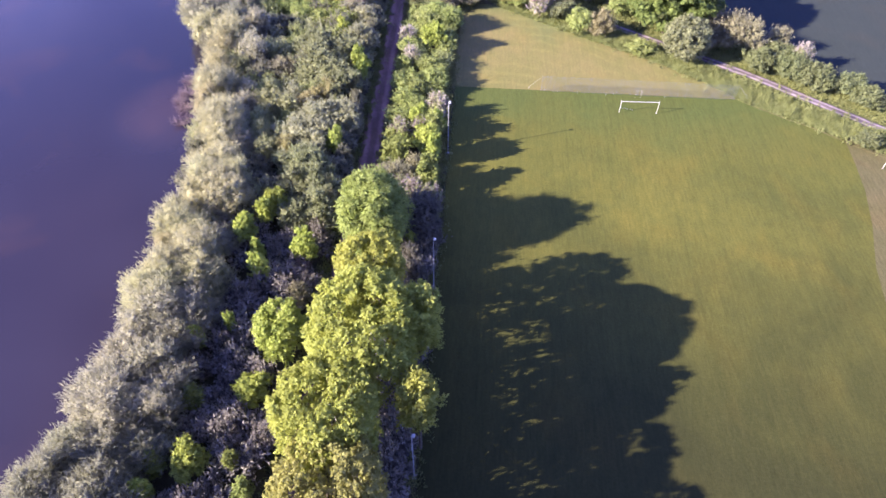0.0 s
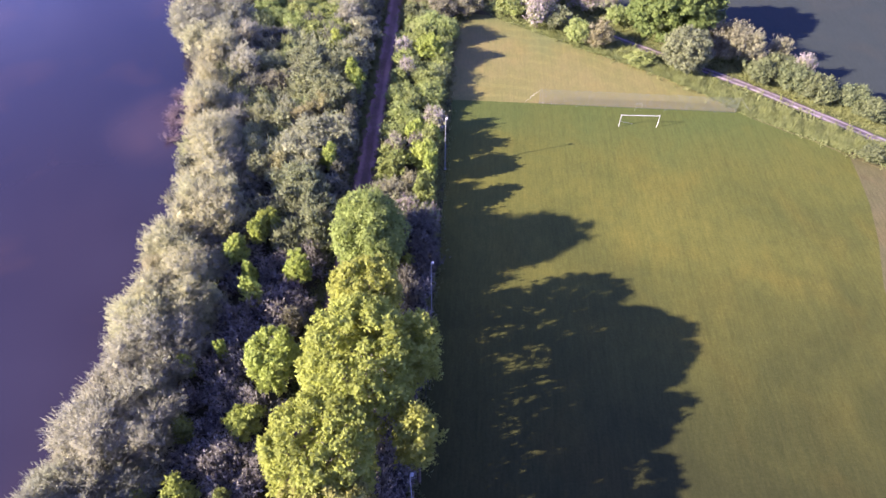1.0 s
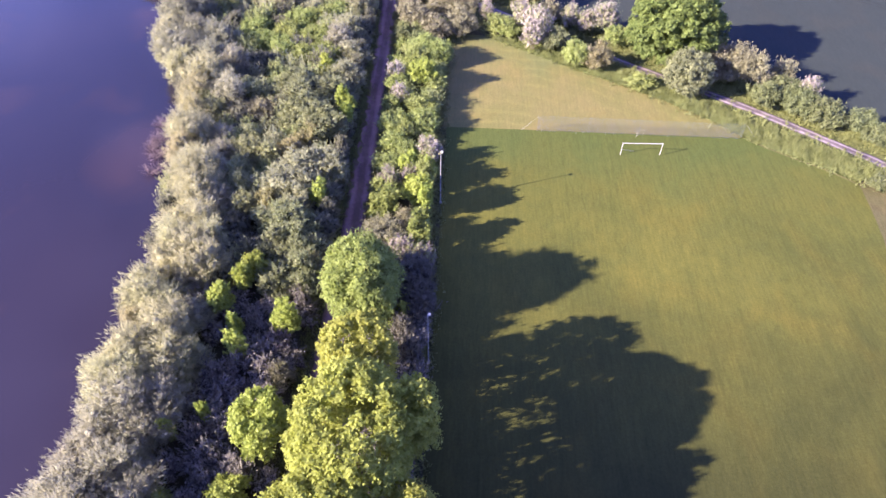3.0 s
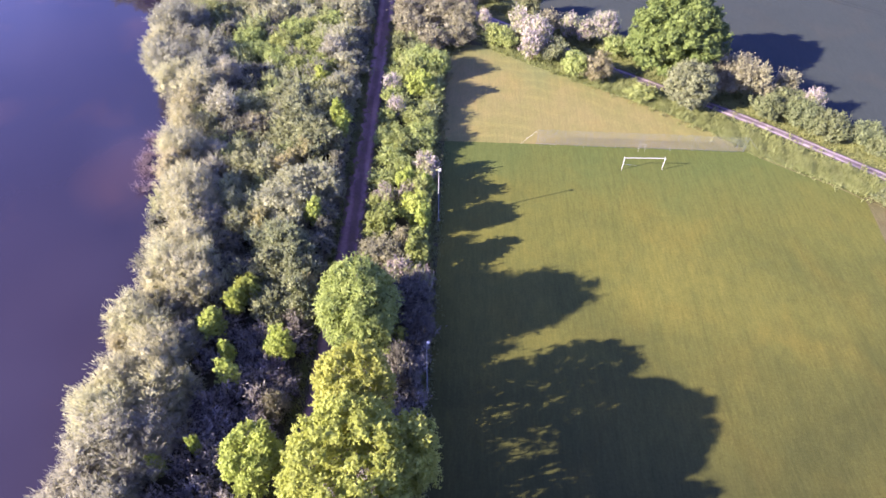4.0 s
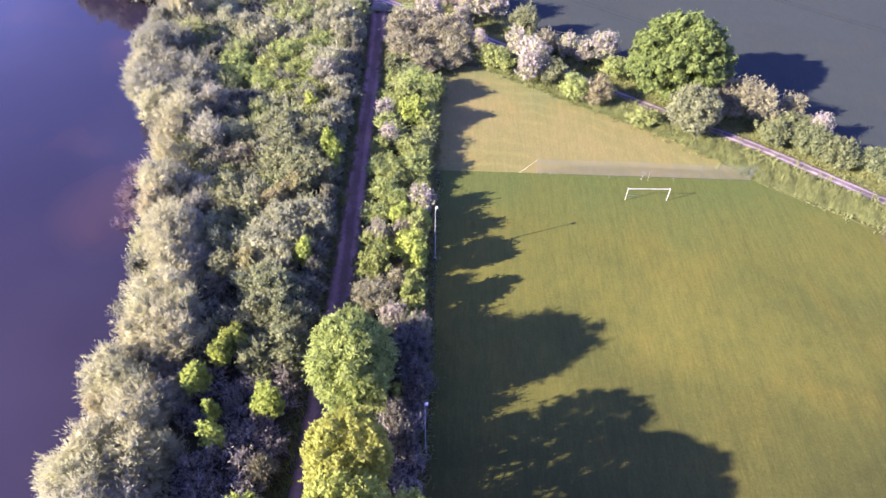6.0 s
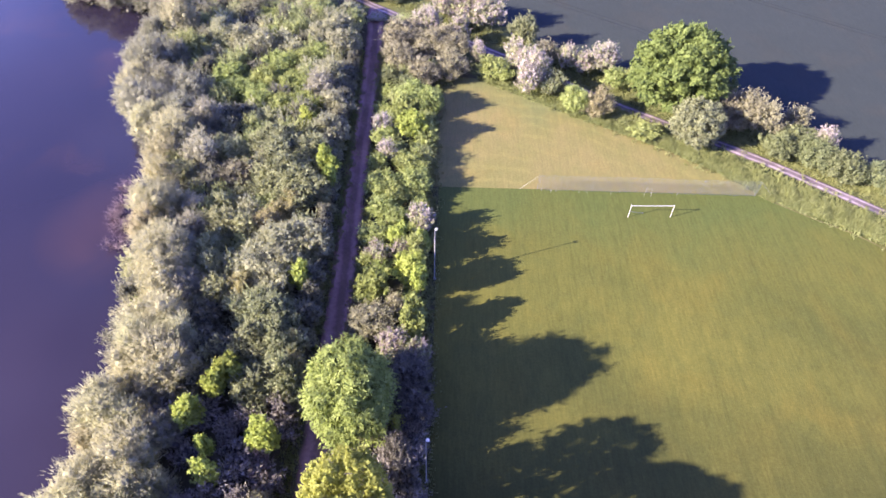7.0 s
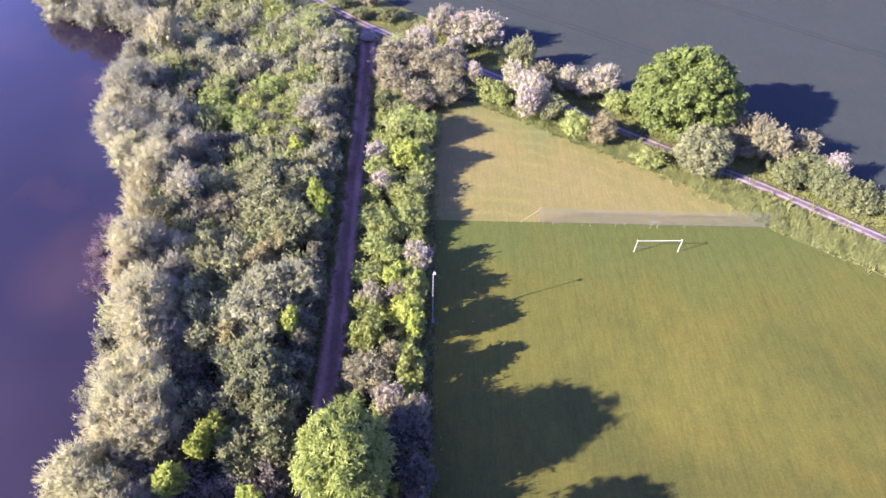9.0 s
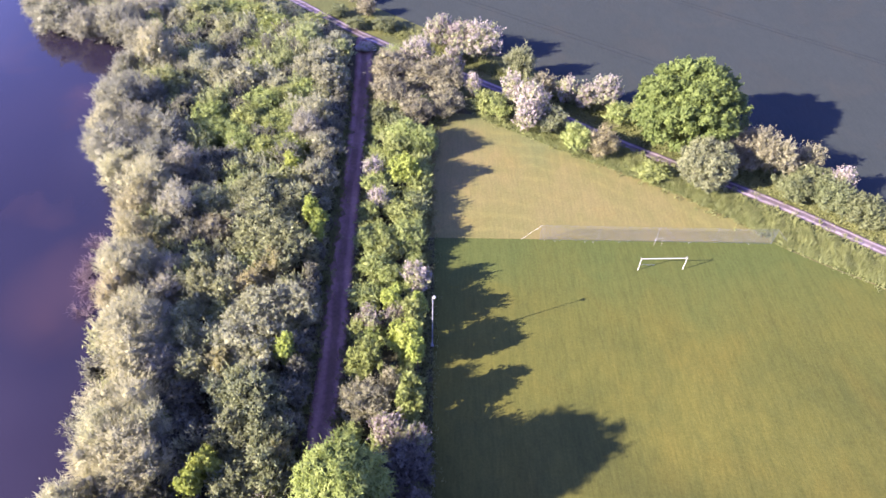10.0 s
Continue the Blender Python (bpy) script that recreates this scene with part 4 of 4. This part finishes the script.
def bare_bush(x, y, r, h, count, seed, label, z=0.0, name="bare_bush"):
    """A leafless bush: forked thin stems."""
    rd = random.Random(seed)
    root = new(name)
    root.location = (x, y, z)
    for k in range(4):
        bm = bmesh.new()
        for i in range(count // 4):
            a, l = rd.uniform(0, math.tau), rd.uniform(0.35, 1.0)
            foot = Vector((rd.uniform(-0.35, 0.35) * r, rd.uniform(-0.35, 0.35) * r, -0.3))
            tip = Vector((math.cos(a) * r * l, math.sin(a) * r * l, h * rd.uniform(0.5, 1.0)))
            knee = foot.lerp(tip, 0.45) + Vector((0, 0, 0.15 * h))
            tube(bm, foot, knee, 0.035, 0.022, 4)
            tube(bm, knee, tip, 0.022, 0.01, 4)
            for f in (0.3, 0.6):
                p = knee.lerp(tip, f)
                tube(bm, p, p + Vector((rd.uniform(-0.5, 0.5), rd.uniform(-0.5, 0.5), rd.uniform(0.1, 0.5))), 0.018, 0.008, 4)
        bm_part("twig_crown", bm, M_RED_TWIG, root)
    return tagged(root, label, "bush")


bare_bush(-22.6, 53.5, 2.0, 4.6, 60, 1, "leafless reddish-brown bush among the scrub")
for k, (x, y, r) in enumerate([(-52.6, 88.6, 2.2), (-53.4, 92.8, 2.5), (-54.4, 97.0, 2.5), (-55.6, 101.2, 2.2), (-55.2, 94.6, 1.6)]):
    bare_bush(x, y, r * 1.15, 1.4, 64, 20 + k, "drowned purplish bare branches in the lake shallows", -0.9, "drowned_brush")


# ---- things on the pitch ----
def floodlight(x, y, high=10.1):
    root = new("floodlight_mast")
    root.location = (x, y, 0.05)
    bm = bmesh.new()
    tube(bm, (0, 0, -0.3), (0, 0, high), 0.07, 0.045, 12)
    bm_part("pole", bm, M_STEEL, root)
    bm = bmesh.new()
    box(bm, (0.45, 0.45, 0.06), (0, 0, 0.03))
    bm_part("base_plate", bm, M_STEEL, root)
    bm = bmesh.new()
    box(bm, (0.34, 0.4, 0.18), (0.18, 0, high + 0.05))
    bmesh.ops.bevel(bm, geom=bm.edges[:], offset=0.05, segments=2, affect="EDGES")
    head = bm_part("lamp_head", bm, M_WHITE, root, "white floodlight housing")
    bm = bmesh.new()
    box(bm, (0.26, 0.32, 0.03), (0.18, 0, high - 0.05))
    bm_part("lens", bm, M_LENS, head)
    bm = bmesh.new()
    tube(bm, (0, 0, high - 0.5), (0.16, 0, high), 0.035, 0.035, 8)
    bm_part("bracket", bm, M_STEEL, root)
    return tagged(root, "tall thin galvanised floodlight mast with a white lamp head", "floodlight", "floodlights along the pitch")


for y in (27.0, 53.3, 82.95):
    floodlight(-4.25, y)


def goal(x, y, turn, wide=7.32, high=2.44, deep=1.6, bar=0.052, name="football_goal", label="white tubular football goal without a net, standing on the pitch"):
    root = new(name)
    root.matrix_basis = pose(x, y, 0.05, 0, 0, turn)
    h = wide / 2
    for sx in (-h, h):
        bm = bmesh.new()
        tube(bm, (sx, 0, -0.1), (sx, 0, high), bar, bar, 10)
        bm_part("post", bm, M_WHITE, root)
    bm = bmesh.new()
    tube(bm, (-h - bar, 0, high), (h + bar, 0, high), bar, bar, 10)
    bm_part("crossbar", bm, M_WHITE, root)
    for sx in (-h, h):
        bm = bmesh.new()
        tube(bm, (sx, 0, high - 0.02), (sx, 0.4, high - 0.04), bar * 0.5, bar * 0.5, 8)
        bm_part("net_bracket", bm, M_WHITE, root)
    bm = bmesh.new()
    tube(bm, (-h, 0.06, 0.45 * high), (-h * 0.2, deep * 0.6, 0.03), bar * 0.45, bar * 0.45, 8)
    bm_part("loose_bar", bm, M_WHITE, root)
    return tagged(root, label, "goal", "goals")


goal(29.6, 97.0, 2.1, 6.8)
goal(71.9, 85.0, 8, label="white tubular football goal on the worn turf")
goal(30.3, 101.9, 2, 1.1, 1.6, 0.5, 0.013, "training_goal", "small thin white training goal before the ball net")


def ball_net(a, b, high):
    """Posts with stays, and a net of real cords between them."""
    root = new("ball_stop_net")
    root.location = (*a, 0.05)
    run = Vector((b[0] - a[0], b[1] - a[1], 0))
    d = run.normalized()
    for k in range(5):
        p = run * k / 4
        bm = bmesh.new()
        tube(bm, p - Vector((0, 0, 0.2)), p + Vector((0, 0, high)), 0.022, 0.02, 8)
        bm_part("post", bm, M_NET, root)
    for p, s in ((Vector(), -1), (run, 1)):
        bm = bmesh.new()
        tube(bm, p + Vector((0, 0, high - 0.1)), p + d * s * 2.9, 0.013, 0.013, 8)
        bm_part("stay", bm, M_WHITE, root)
    rd = random.Random(8)
    for k in range(9):
        bm = bmesh.new()
        p = run * rd.random() - Vector((0, rd.uniform(0.1, 0.5), 0))
        tube(bm, p, p + Vector((rd.uniform(-0.1, 0.1), 0.05, rd.uniform(0.2, 0.45))), 0.03, 0.015, 6)
        bm_part("peg", bm, M_STEEL, root)
    verts, faces = [], []

    def cord(p, q, w):
        base = len(verts)
        off = Vector((0, w, 0))
        n = Vector((0, 0, w)) if abs(q.z - p.z) < 0.01 else d * w
        verts.extend([p - n, q - n, q + n, p + n, p - n + off, q - n + off, q + n + off, p + n + off])
        for f in ((0, 1, 2, 3), (7, 6, 5, 4), (0, 4, 5, 1), (3, 2, 6, 7)):
            faces.append(tuple(base + i for i in f))

    n = int(run.length / 0.14)
    for i in range(n + 1):
        cord(run * i / n + Vector((0, 0, 0.02)), run * i / n + Vector((0, 0, high - 0.05)), 0.005)
    m = int(high / 0.14)
    for j in range(m + 1):
        z = 0.03 + (high - 0.1) * j / m
        cord(Vector((0, 0, z)), run + Vector((0, 0, z)), 0.005)
    part("net", mesh_of("net", [v[:] for v in verts], faces, [M_NET]), root, "grey see-through netting")
    return tagged(root, "long low grey ball-stop net behind the goal", "net")


ball_net((12.2, 102.9), (48.3, 102.7), 3.2)


# ---- rough grass ----
def rough_grass(name, label, line, wide, count, tall, seed):
    rng = np.random.default_rng(seed)
    pts = smooth_line(line, 1.0)
    p = np.array([v[:2] for v in pts])
    i = rng.integers(0, len(p) - 1, count)
    t = rng.random((count, 1))
    at = p[i] * (1 - t) + p[i + 1] * t + rng.normal(size=(count, 2)) * wide / 2.4
    per = 7
    who = np.repeat(np.arange(count), per)
    hump = 0.4 + 0.6 * np.sin(at[:, 0] * 0.9) ** 2 * np.cos(at[:, 1] * 0.7) ** 2 + 0.4 * rng.random(count)
    base = np.concatenate([at[who] + rng.normal(size=(count * per, 2)) * 0.18, np.zeros((count * per, 1))], 1)
    base[:, 2] = 0.02 + rng.random(count * per) * 0.35 * tall * hump[who]
    axis = rng.normal(size=(count * per, 3)) * 0.5 + np.array([0, 0, 1.3])
    axis /= np.linalg.norm(axis, axis=1, keepdims=True)
    side = np.cross(axis, rng.normal(size=(count * per, 3)))
    side /= np.linalg.norm(side, axis=1, keepdims=True) + 1e-9
    a = axis * (tall * hump[who] * rng.uniform(0.6, 1.2, count * per))[:, None]
    s = side * 0.06
    v = np.stack([base + s, base + a, base - s], 1).reshape(-1, 3)
    ob = new(name, mesh_of(name, v, np.arange(len(v)).reshape(-1, 3), [M_GRASS_BLADES]))
    return tagged(ob, label, "grass", kind="stuff")


rough_grass("verge_grass", "rough yellow-green grass verge between pitch and lane", [(11, 135.5), (24, 127.2), (34, 120.0), (45, 111.2), (54, 104.2), (62, 98.2), (70, 92.5), (85, 80.5)], 3.6, 11000, 0.85, 3)
rough_grass("verge_grass", "uneven grass edge where the verge meets the pitch", [(4, 136.6), (16, 128.4), (27, 121.4), (37, 115), (44.8, 109), (50.4, 103.2), (56.3, 99.4), (61.6, 96.2), (66, 92.9)], 1.2, 5000, 0.6, 9)
rough_grass("verge_grass", "rough grass along the crop side of the lane", [(-20, 173.5), (8, 153), (25, 141), (41, 128.5), (55, 118.5), (67, 108.5), (81, 97.5)], 3.2, 6000, 0.8, 4)
rough_grass("verge_grass", "rough grass at the foot of the hedge", [(-4.8, 15), (-5.0, 60), (-5.4, 100), (-5.6, 128), (-2, 138)], 1.6, 4000, 0.6, 5)
rough_grass("verge_grass", "rough grass beside the dirt track", [(-15.0, 15), (-15.2, 60), (-15.1, 96), (-16, 120), (-17.3, 146)], 1.2, 3500, 0.5, 6)
rough_grass("verge_grass", "rough grass beside the dirt track", [(-19.6, 15), (-19.9, 60), (-19.8, 96), (-20.6, 120), (-21.9, 146)], 1.2, 3500, 0.5, 7)
rough_grass("verge_grass", "short yellow-green grass between lane and hedge", [(20, 140.3), (33, 130.6), (51, 117.6), (60, 110.6), (68, 104.3), (82, 93)], 2.4, 4500, 0.4, 8)
